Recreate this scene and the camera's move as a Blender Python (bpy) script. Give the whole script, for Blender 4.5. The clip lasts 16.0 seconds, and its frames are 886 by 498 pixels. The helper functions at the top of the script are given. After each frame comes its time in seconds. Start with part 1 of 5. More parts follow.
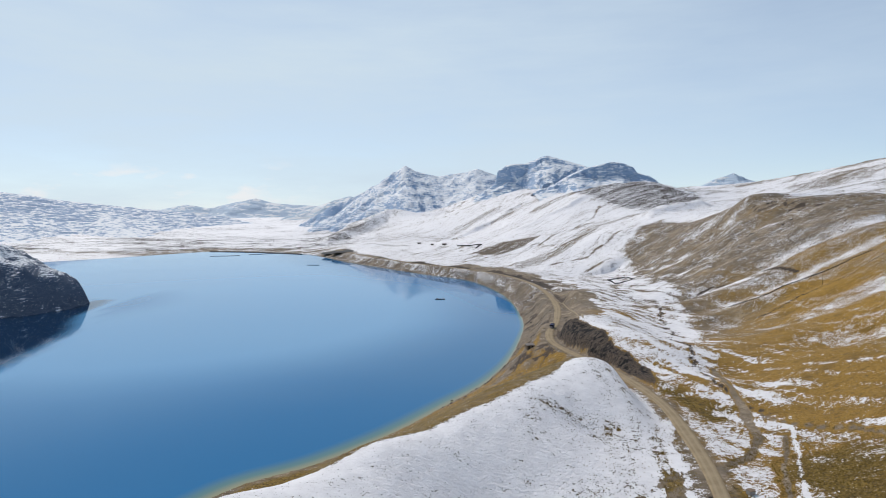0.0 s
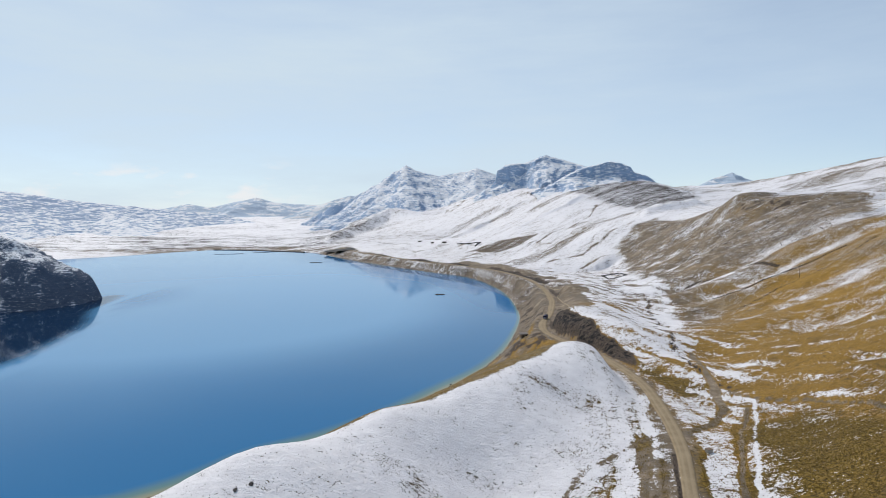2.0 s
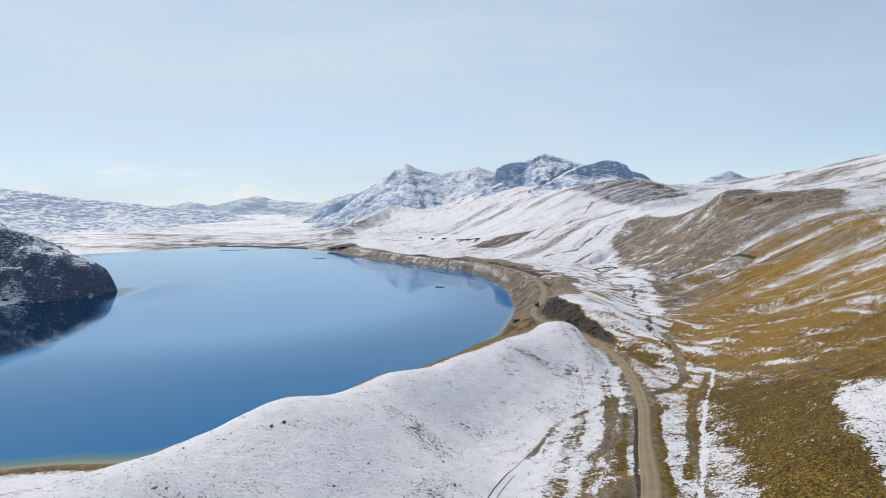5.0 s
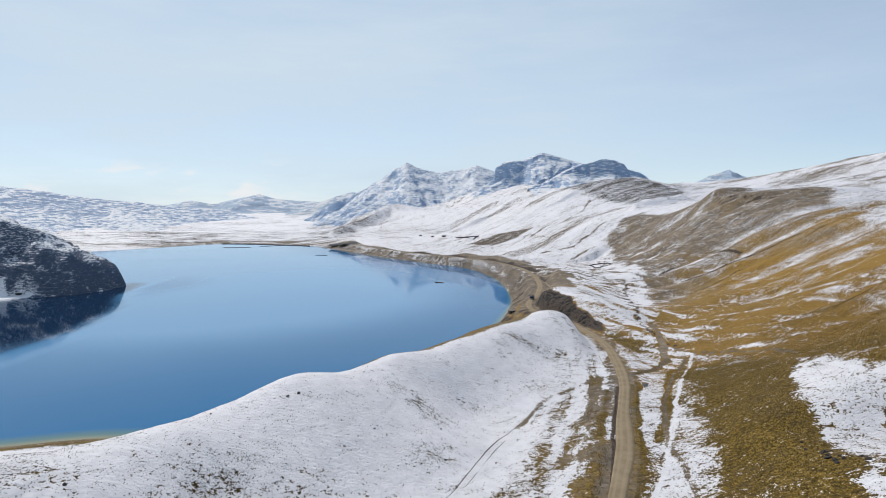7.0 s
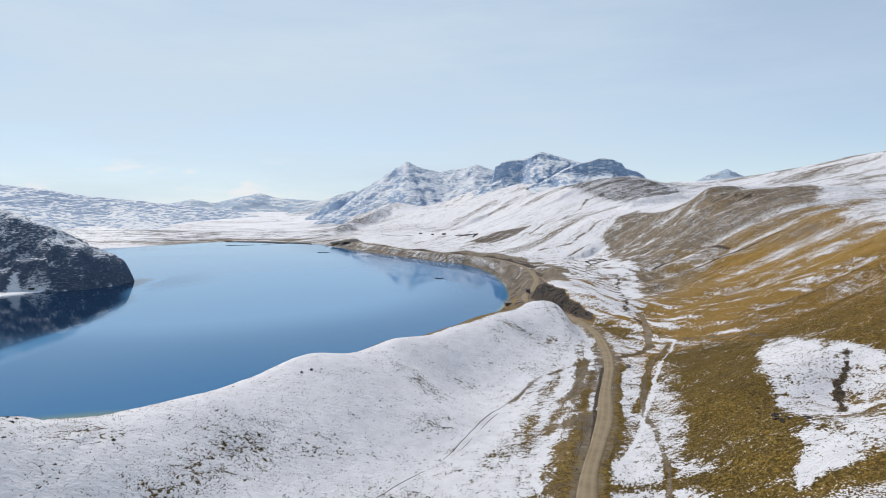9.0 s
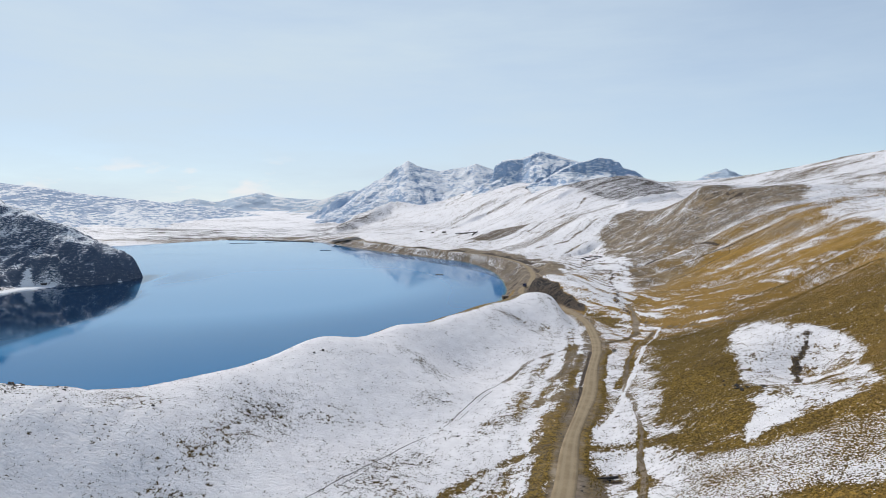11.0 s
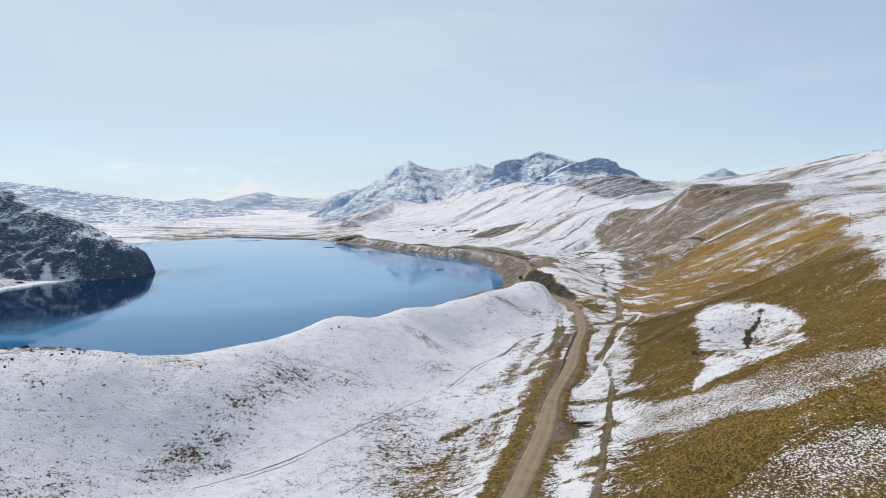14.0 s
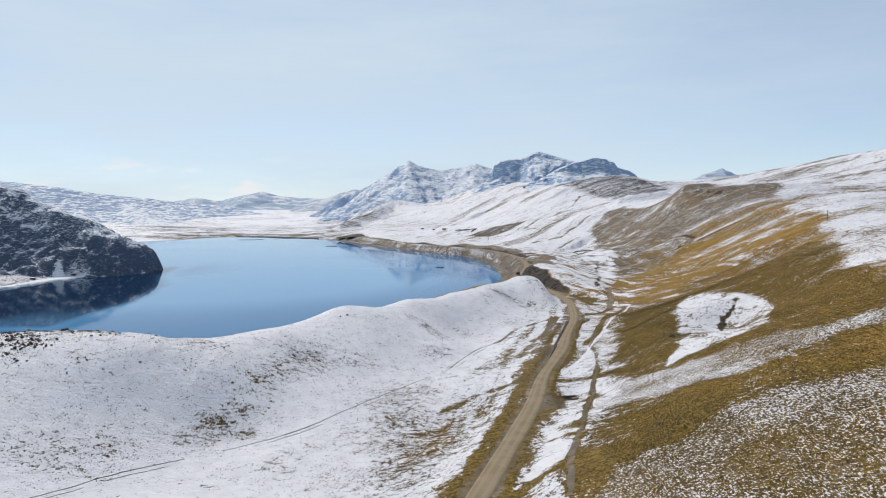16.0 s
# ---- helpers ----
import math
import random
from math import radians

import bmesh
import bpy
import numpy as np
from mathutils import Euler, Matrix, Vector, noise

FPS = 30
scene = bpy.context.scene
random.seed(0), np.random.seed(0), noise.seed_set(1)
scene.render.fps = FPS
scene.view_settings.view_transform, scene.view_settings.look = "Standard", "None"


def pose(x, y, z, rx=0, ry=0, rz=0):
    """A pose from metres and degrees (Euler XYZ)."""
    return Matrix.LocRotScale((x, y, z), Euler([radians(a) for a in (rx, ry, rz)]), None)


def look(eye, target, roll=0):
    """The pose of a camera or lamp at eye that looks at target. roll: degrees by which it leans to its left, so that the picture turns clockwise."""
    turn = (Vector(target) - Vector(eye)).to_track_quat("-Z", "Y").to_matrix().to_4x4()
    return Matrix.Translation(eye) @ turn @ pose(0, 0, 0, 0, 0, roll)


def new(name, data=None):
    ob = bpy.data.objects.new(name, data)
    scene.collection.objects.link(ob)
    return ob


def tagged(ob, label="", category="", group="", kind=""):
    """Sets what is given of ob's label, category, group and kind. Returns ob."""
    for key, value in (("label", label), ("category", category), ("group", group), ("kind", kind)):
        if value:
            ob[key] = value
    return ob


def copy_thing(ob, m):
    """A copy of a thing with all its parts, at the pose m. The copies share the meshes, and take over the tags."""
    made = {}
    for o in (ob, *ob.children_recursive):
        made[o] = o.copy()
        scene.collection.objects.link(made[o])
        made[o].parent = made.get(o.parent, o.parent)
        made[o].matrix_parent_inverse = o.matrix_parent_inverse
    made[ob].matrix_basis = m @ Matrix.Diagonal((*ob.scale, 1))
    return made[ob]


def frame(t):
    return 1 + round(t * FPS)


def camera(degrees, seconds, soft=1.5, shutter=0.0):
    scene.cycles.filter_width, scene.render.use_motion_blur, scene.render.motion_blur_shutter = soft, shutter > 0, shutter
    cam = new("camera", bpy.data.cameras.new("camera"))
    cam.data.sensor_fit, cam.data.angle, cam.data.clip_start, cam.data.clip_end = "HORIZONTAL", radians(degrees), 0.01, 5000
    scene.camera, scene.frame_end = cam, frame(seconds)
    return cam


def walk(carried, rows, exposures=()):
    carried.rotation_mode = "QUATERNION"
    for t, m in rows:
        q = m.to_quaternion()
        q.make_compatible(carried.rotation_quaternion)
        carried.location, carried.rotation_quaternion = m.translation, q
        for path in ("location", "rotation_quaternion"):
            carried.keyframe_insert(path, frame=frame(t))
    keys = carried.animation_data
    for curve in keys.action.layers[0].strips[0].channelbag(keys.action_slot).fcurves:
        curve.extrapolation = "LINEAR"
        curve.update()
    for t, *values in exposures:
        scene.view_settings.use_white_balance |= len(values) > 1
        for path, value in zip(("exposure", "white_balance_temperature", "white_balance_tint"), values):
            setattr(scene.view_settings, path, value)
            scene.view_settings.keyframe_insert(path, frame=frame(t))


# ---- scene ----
cam = camera(74.0, 16.0, soft=0.5)

PATH = [  # seconds, eye, yaw, pitch, roll
    (0, (0.00, 0.00, 78.79), 0.000, -4.115, -0.311),
    (1, (0.18, -9.37, 78.43), 0.020, -4.131, -0.322),
    (2, (0.40, -18.25, 78.01), 0.038, -4.172, -0.327),
    (3, (0.68, -26.72, 77.54), 0.055, -4.227, -0.327),
    (4, (0.99, -34.86, 77.03), 0.069, -4.287, -0.320),
    (5, (1.31, -42.75, 76.49), 0.081, -4.348, -0.309),
    (6, (1.62, -50.49, 75.92), 0.091, -4.405, -0.293),
    (7, (1.90, -58.16, 75.35), 0.100, -4.456, -0.274),
    (8, (2.13, -65.82, 74.78), 0.107, -4.502, -0.255),
    (9, (2.28, -73.53, 74.22), 0.112, -4.541, -0.235),
    (10, (2.35, -81.35, 73.67), 0.117, -4.575, -0.216),
    (11, (2.34, -89.29, 73.14), 0.121, -4.603, -0.199),
    (12, (2.24, -97.36, 72.63), 0.125, -4.627, -0.184),
    (13, (2.09, -105.54, 72.13), 0.128, -4.644, -0.171),
    (14, (1.92, -113.77, 71.64), 0.130, -4.654, -0.159),
    (15, (1.79, -121.96, 71.13), 0.133, -4.653, -0.146),
    (16, (1.78, -130.00, 70.60), 0.134, -4.633, -0.129),
]
walk(cam, [(t, pose(*eye, 0, 0, yaw) @ pose(0, 0, 0, 90 + pitch) @ pose(0, 0, 0, 0, 0, roll)) for t, eye, yaw, pitch, roll in PATH])

# world, sun and exposure
SUN_UP, SUN_LEFT = 45.0, 34.0  # degrees above the horizon, and to the left of +y
world = bpy.data.worlds.new("world")
scene.world = world
world.use_nodes = True
wn, wl = world.node_tree.nodes, world.node_tree.links
wn.clear()
sky = wn.new("ShaderNodeTexSky")
sky.sky_type, sky.sun_disc = "NISHITA", False
sky.sun_elevation, sky.sun_rotation = radians(SUN_UP), radians(-SUN_LEFT)
sky.altitude, sky.air_density, sky.dust_density, sky.ozone_density = 3000, 1.0, 1.6, 1.5
coord, stretch = wn.new("ShaderNodeTexCoord"), wn.new("ShaderNodeMapping")
stretch.inputs["Scale"].default_value = (1.0, 1.6, 6.0)
stretch.inputs["Rotation"].default_value = (0.0, 0.12, 0.5)
wisps = wn.new("ShaderNodeTexNoise")
wisps.inputs["Scale"].default_value, wisps.inputs["Detail"].default_value, wisps.inputs["Roughness"].default_value = 1.7, 6.0, 0.6
spread = wn.new("ShaderNodeMapRange")
spread.inputs["From Min"].default_value, spread.inputs["From Max"].default_value = 0.3, 0.72
spread.inputs["To Min"].default_value, spread.inputs["To Max"].default_value = 0.62, 0.94
veil = wn.new("ShaderNodeMix")
veil.data_type = "RGBA"
veil.inputs[7].default_value = (5.1, 6.1, 6.95, 1)  # thin high cloud
wl.new(coord.outputs["Generated"], stretch.inputs[0])
wl.new(stretch.outputs[0], wisps.inputs["Vector"])
wl.new(wisps.outputs["Fac"], spread.inputs["Value"])
# the veil thins out overhead
axes, high, thin = wn.new("ShaderNodeSeparateXYZ"), wn.new("ShaderNodeMapRange"), wn.new("ShaderNodeMath")
high.inputs["From Min"].default_value, high.inputs["From Max"].default_value = 0.42, 0.85
high.inputs["To Min"].default_value, high.inputs["To Max"].default_value = 1.0, 0.15
thin.operation = "MULTIPLY"
wl.new(coord.outputs["Generated"], axes.inputs[0])
wl.new(axes.outputs["Z"], high.inputs["Value"])
wl.new(spread.outputs[0], thin.inputs[0])
wl.new(high.outputs[0], thin.inputs[1])
drift, spun = wn.new("ShaderNodeMapRange"), wn.new("ShaderNodeMath")
drift.inputs["From Min"].default_value, drift.inputs["From Max"].default_value = 0.05, 0.62
drift.inputs["To Min"].default_value, drift.inputs["To Max"].default_value = 1.06, 0.70
spun.operation = "MULTIPLY"
wl.new(axes.outputs["X"], drift.inputs["Value"])
wl.new(thin.outputs[0], spun.inputs[0])
wl.new(drift.outputs[0], spun.inputs[1])
wl.new(spun.outputs[0], veil.inputs[0])
wl.new(sky.outputs[0], veil.inputs[6])
wb = wn.new("ShaderNodeBackground")
wb.inputs["Strength"].default_value = 0.12
wo = wn.new("ShaderNodeOutputWorld")
puffs, lumps, low_band, west_band, both, cloud = (wn.new(k) for k in ("ShaderNodeMapping", "ShaderNodeTexNoise", "ShaderNodeMapRange", "ShaderNodeMapRange", "ShaderNodeMath", "ShaderNodeMix"))
puffs.inputs["Scale"].default_value = (1.0, 1.0, 2.6)
lumps.inputs["Scale"].default_value, lumps.inputs["Detail"].default_value = 13.0, 5.0
rise, fade = wn.new("ShaderNodeMapRange"), wn.new("ShaderNodeMath")
rise.inputs["From Min"].default_value, rise.inputs["From Max"].default_value, rise.inputs["To Max"].default_value = 0.56, 0.70, 0.8
low_band.inputs["From Min"].default_value, low_band.inputs["From Max"].default_value = 0.085, 0.05
west_band.inputs["From Min"].default_value, west_band.inputs["From Max"].default_value = -0.18, -0.32
both.operation = fade.operation = "MULTIPLY"
cloud.data_type = "RGBA"
cloud.inputs[7].default_value = (7.2, 7.2, 7.3, 1)
wl.new(coord.outputs["Generated"], puffs.inputs[0])
wl.new(puffs.outputs[0], lumps.inputs["Vector"])
wl.new(lumps.outputs["Fac"], rise.inputs["Value"])
wl.new(axes.outputs["Z"], low_band.inputs["Value"])
wl.new(axes.outputs["X"], west_band.inputs["Value"])
wl.new(low_band.outputs[0], both.inputs[0])
wl.new(west_band.outputs[0], both.inputs[1])
wl.new(both.outputs[0], fade.inputs[0])
wl.new(rise.outputs[0], fade.inputs[1])
wl.new(fade.outputs[0], cloud.inputs[0])
wl.new(veil.outputs[2], cloud.inputs[6])
wl.new(cloud.outputs[2], wb.inputs[0])
wl.new(wb.outputs[0], wo.inputs[0])
sun_data = bpy.data.lights.new("sun", "SUN")
sun_data.energy, sun_data.angle, sun_data.color = 2.75, radians(0.6), (1.0, 0.93, 0.84)
sun = new("sun", sun_data)
_e, _a = radians(SUN_UP), radians(SUN_LEFT)
sun.matrix_world = look((-math.sin(_a) * math.cos(_e) * 500, math.cos(_a) * math.cos(_e) * 500, math.sin(_e) * 500), (0, 0, 0))


# numbers: noise and smooth steps over arrays
def hashed(ix, iy, seed):
    n = (ix.astype(np.int64) * 374761393 + iy.astype(np.int64) * 668265263 + seed * 974634777) & 0x7FFFFFFF
    n = ((n ^ (n >> 13)) * 1274126177) & 0x7FFFFFFF
    return ((n ^ (n >> 16)) & 0xFFFF) / 65535.0


def vnoise(x, y, seed=0):
    ix, iy = np.floor(x), np.floor(y)
    fx, fy = x - ix, y - iy
    ux, uy = fx * fx * fx * (fx * (fx * 6 - 15) + 10), fy * fy * fy * (fy * (fy * 6 - 15) + 10)
    a, b = hashed(ix, iy, seed), hashed(ix + 1, iy, seed)
    c, d = hashed(ix, iy + 1, seed), hashed(ix + 1, iy + 1, seed)
    return (a + (b - a) * ux) * (1 - uy) + (c + (d - c) * ux) * uy


def fbm(x, y, size, octaves=4, seed=0, gain=0.5):
    """Cloudy noise about 0, within about -1 to 1."""
    total, amp, norm = 0.0, 1.0, 0.0
    for k in range(octaves):
        c, s = math.cos(0.6 * k), math.sin(0.6 * k)
        u, v = (c * x - s * y) / size, (s * x + c * y) / size
        total = total + amp * (2 * vnoise(u + 17.3 * k, v - 9.1 * k, seed + k) - 1)
        norm, amp, size = norm + amp, amp * gain, size / 2.03
    return total / norm * 1.6


def ridged(x, y, size, octaves=4, seed=0):
    """Sharp-crested noise, 0 to 1."""
    total, amp, norm = 0.0, 1.0, 0.0
    for k in range(octaves):
        n = 1 - np.abs(2 * vnoise(x / size + 5.7 * k, y / size + 3.1 * k, seed + k) - 1)
        total, norm = total + amp * n * n, norm + amp
        amp, size = amp * 0.5, size / 2.1
    return total / norm


def sstep(a, b, v):
    t = np.clip((v - a) / (b - a), 0, 1)
    return t * t * (3 - 2 * t)


def near_line(px, py, line):
    """For points: the distance to a polyline, the side (positive on its left) and the line's further values there."""
    line = np.array(line, float)
    best = np.full(px.shape, 1e9)
    side = np.zeros(px.shape)
    vals = np.zeros((line.shape[1] - 2,) + px.shape)
    for p, q in zip(line[:-1], line[1:]):
        d = q[:2] - p[:2]
        t = np.clip(((px - p[0]) * d[0] + (py - p[1]) * d[1]) / max(d @ d, 1e-9), 0, 1)
        dx, dy = px - p[0] - t * d[0], py - p[1] - t * d[1]
        dist = np.hypot(dx, dy)
        m = dist < best
        best = np.where(m, dist, best)
        side = np.where(m, np.sign(d[0] * dy - d[1] * dx), side)
        for k in range(len(vals)):
            vals[k] = np.where(m, p[2 + k] + t * (q[2 + k] - p[2 + k]), vals[k])
    return best, side, vals


def smooth_line(points, steps=8):
    """A Catmull-Rom curve through the points, of any dimension."""
    p = np.array(points, float)
    p = np.vstack([2 * p[0] - p[1], p, 2 * p[-1] - p[-2]])
    out = []
    for k in range(1, len(p) - 2):
        for t in np.linspace(0, 1, steps, endpoint=False):
            a, b, c, d = p[k - 1], p[k], p[k + 1], p[k + 2]
            out.append(0.5 * (2 * b + (c - a) * t + (2 * a - 5 * b + 4 * c - d) * t * t + (3 * b - a - 3 * c + d) * t**3))
    out.append(p[-2])
    return np.array(out)


def inside(px, py, ring):
    ring = np.array(ring, float)
    odd = np.zeros(px.shape, bool)
    for (x0, y0), (x1, y1) in zip(ring, np.roll(ring, -1, 0)):
        if y0 != y1:
            odd ^= ((y0 > py) != (y1 > py)) & (px < (x1 - x0) * (py - y0) / (y1 - y0) + x0)
    return odd


# the lie of the land, metres over the lake
SHORE = [(-140, 119), (-115, 126), (-92, 128), (-78, 137), (-68, 148), (-58, 162), (-39, 176), (-17, 201), (3, 232), (19, 258), (33, 294),
         (46, 345), (55, 397), (57, 480), (50, 546), (28, 623), (-16, 677), (-60, 734), (-103, 793), (-155, 872),
         (-209, 968), (-243, 993), (-400, 1055), (-452, 1032), (-526, 934), (-600, 860), (-640, 760), (-520, 620),
         (-400, 560), (-325, 515), (-302, 484), (-309, 466), (-320, 436), (-342, 428), (-352, 394), (-358, 339),
         (-375, 250), (-330, 160), (-230, 115)]
ROAD = [(-86, -330, 34), (-58, -240, 29), (-34, -160, 25), (-14, -95, 22), (-2, -58, 20.5), (8, -31, 19.8), (13, -17, 19.6), (19, 0, 19.4), (25, 18, 19.2), (31, 40, 19.2), (37, 56, 19.4),
        (43, 72, 19.6), (49, 93, 19.8), (57, 118, 20), (62, 143, 20), (65, 172, 20), (62, 204, 19.4), (55, 235, 18), (50, 262, 17),
        (52, 285, 16.8), (60, 310, 16.6), (66, 336, 16.2), (72, 368, 15.4), (76, 410, 14.5), (78, 455, 13.6), (76, 500, 12.6), (65, 558, 11.5),
        (47, 609, 10.5), (13, 666, 9.5), (-38, 734, 8.6), (-100, 832, 8.2), (-140, 900, 8.6), (-170, 965, 10)]
CREST = [(-190, 22, 31), (-117, 47, 31), (-84, 53, 26.7), (-54, 66, 28.5), (-38, 94, 31), (-15, 124, 28.4), (6, 142, 28.7), (22, 157, 30), (44, 190, 29),
         (-110, 84, 9.5), (-72, 106, 5.5), (-50, 125, 7), (-24, 156, 6.5)]
FACE = [(-52, 53, 27.9), (-40, 66, 26.3), (-4, 90, 21.9), (31, 120, 18.8), (-39, 49, 22.1), (-51, 8, 13.2), (-71, 11, 20.6), (-35, 3, 14.1), (-21, 37, 16.9),
        (3, 13, 14.6), (14, 70, 16.8), (28, 147, 26), (50, 184, 30.3), (55, 166, 25.5), (50, 150, 22.5), (43, 147, 22), (-110, -30, 21.4), (-60, -60, 15.7), (-10, -30, 15.8),
        (-88, 75, 16.4), (-30, 22, 16), (-85, 25, 33.3), (-60, 30, 26.9), (-20, 72, 24.4), (10, 108, 16.4), (-125, 22, 34.3), (-5, 60, 17.8)]
CUT = [(61, 272, 26.5), (64, 262, 27.5), (67, 240, 27.5), (78, 218, 25.5), (88, 192, 22.5), (79, 255, 25.5), (78, 380, 22.5), (80, 320, 23)]
VALLEY = [(55, 53, 21.5), (66, 90, 21), (86, 133, 21), (92, 148, 21.5), (97, 200, 20), (101, 255, 19), (110, 300, 19), (122, 361, 19), (140, 440, 15),
          (158, 543, 11.5), (120, 520, 13), (100, 460, 17), (38, 258, 15.5), (137, 283, 19), (90, 600, 14), (60, 700, 14), (0, 800, 15)]
SLOPE = [(116, 248, 21.5), (127, 192, 31), (142, 200, 32), (175, 245, 42), (191, 300, 43.5), (183, 336, 38.5), (220, 245, 63), (229, 257, 67),
         (245, 347, 70), (205, 188, 63), (165, 120, 58), (136, 65, 55), (118, 30, 52), (108, 0, 50.5), (119, 94, 42.4), (128, 124, 39), (97, 94, 34.5),
         (86, 65, 34), (98, 63, 34.5), (88, 51, 29.5), (82, 42, 31)]
LOWER = [(71, 46, 29.7), (70, 38, 31), (43, -20, 29), (52, -28, 35), (72, -26, 41), (83, 7, 41), (34, 22, 18), (180, 40, 61), (250, 100, 66),
         (110, -50, 52), (60, -90, 38), (330, 200, 76)]
UPLAND = [(225, 483, 57.5), (248, 482, 84), (300, 440, 86), (340, 380, 83), (310, 320, 77), (199, 624, 56), (300, 550, 82), (370, 550, 78), (433, 550, 81),
          (509, 550, 88), (443, 750, 87), (562, 750, 97), (860, 1000, 172), (560, 1250, 110), (640, 1300, 108), (766, 1300, 126), (889, 1300, 161), (971, 1300, 181),
          (450, 1000, 86), (1500, 1500, 215), (2500, 2600, 190), (1000, 500, 165), (1600, 200, 190),
          (756, 1730, 131), (817, 1720, 130), (869, 1694, 135), (912, 1653, 146), (947, 1605, 154), (968, 1518, 163)]
FOOTHILLS = [(-30, 897, 22), (-128, 1357, 71), (-96, 1357, 72), (-57, 1357, 64), (-190, 1345, 36), (-240, 1290, 9), (-262, 1180, 7), (-300, 1450, 8), (-380, 1550, 8), (-235, 1450, 12), (-190, 1480, 20), (-450, 1450, 7), (-400, 1300, 6), (-5, 1357, 56), (15, 1000, 22), (-150, 960, 18),
             (220, 940, 95), (239, 1168, 120), (152, 1434, 134), (350, 1010, 120), (392, 1010, 112), (120, 760, 40), (330, 760, 76)]
AROUND = [(-300, 1200, 6), (-500, 1150, 5), (-700, 1000, 7), (-500, 1700, 12), (-1100, 1500, 14), (-900, 700, 30), (-1200, 2400, 20), (-600, 3200, 22),
          (-2400, 4600, 22), (0, 4700, 30), (2600, 4400, 120), (-2600, 2000, 40), (-700, 300, 60), (-1500, 0, 60), (0, -600, 40), (600, -900, 90), (-900, -900, 50), (1500, -1500, 120), (-3500, -2500, 60), (2500, -3500, 120), (4200, 0, 180), (-4500, 1500, 60)]


def held():
    """The places at which the land's height is held: landforms, shore and road."""
    ring = np.array(SHORE + SHORE[:1], float)
    rows = [(x, y, 0.0) for x, y in ring[:-1]] + [tuple((p + q) / 2) + (0.0,) for p, q in zip(ring[:-1], ring[1:])]
    for some in (ROAD, CREST, FACE, CUT, VALLEY, SLOPE, LOWER, UPLAND, FOOTHILLS, AROUND):
        rows += some
    return np.array(rows, float)


HELD = held()
RIDGES = [[(-190, 1340, 40), (-150, 1352, 66), (-128, 1357, 73), (-96, 1357, 72), (-57, 1365, 64), (0, 1380, 60)], [(-128, 1357, 73), (-160, 1260, 54), (-195, 1160, 30), (-226, 1075, 8)],
          [(300, 1010, 118), (220, 940, 96), (175, 900, 78), (130, 860, 58), (85, 815, 36), (50, 780, 22)], [(330, 760, 84), (260, 690, 74), (215, 640, 60)],
          [(345, 900, 96), (290, 800, 74), (230, 740, 54), (180, 690, 34)], [(239, 1168, 121), (150, 1080, 84), (80, 1000, 54), (20, 930, 30)]]



def _kernel(d, y):
    return np.sqrt(d * d + 64.0)


def _land_weights():
    d = np.hypot(HELD[:, None, 0] - HELD[None, :, 0], HELD[:, None, 1] - HELD[None, :, 1])
    a = _kernel(d, None) - 0.4 * np.eye(len(HELD)) * 1.0
    n = len(HELD)
    full = np.zeros((n + 3, n + 3))
    full[:n, :n] = a
    full[:n, n], full[:n, n + 1], full[:n, n + 2] = 1, HELD[:, 0] / 1000, HELD[:, 1] / 1000
    full[n:, :n] = full[:n, n:].T
    return np.linalg.solve(full, np.r_[HELD[:, 2], 0, 0, 0])


LAND = _land_weights()


def base_height(x, y):
    n = len(HELD)
    out = LAND[n] + LAND[n + 1] * x / 1000 + LAND[n + 2] * y / 1000
    for k in range(n):
        out = out + LAND[k] * _kernel(np.hypot(x - HELD[k, 0], y - HELD[k, 1]), None)
    return out


SHORE_RING = smooth_line(SHORE + SHORE[:1], 4)[:-1]
SHORE_LINE = np.vstack([SHORE_RING, SHORE_RING[:1]])
ROAD_LINE = smooth_line(ROAD, 6)
ROAD_HALF = 1.8


def lake_distance(x, y):
    """Metres from the shore, negative on the water."""
    d = near_line(x, y, SHORE_LINE)[0]
    return np.where(inside(x, y, SHORE_RING), -d, d)


CUT_BANK = [(57, 284), (60, 275), (63.5, 262), (65, 248), (66.5, 236), (67, 226), (68.5, 215), (72.5, 204), (71, 192), (68, 186), (66.5, 192), (65, 207), (62, 226), (59, 241), (56, 256), (55, 274)]


def region(x, y, ring, soft=2.0):
    """1 inside a ring, 0 outside, with a soft edge."""
    ring = np.array(ring, float)
    d = near_line(x, y, np.vstack([ring, ring[:1]]))[0]
    return sstep(-soft, soft, np.where(inside(x, y, ring), d, -d))


HOLLOWS = [(474, 13, 3.0), (432, 9, 2.4), (400, 7, 2.0), (351, 13, 4.0), (311, 9, 3.2), (284, 6, 1.6), (250, 13, 4.2), (206, 12, 4.0), (178, 7, 1.6), (151, 10, 3.2), (121, 8, 2.4)]  # where, half-width, depth


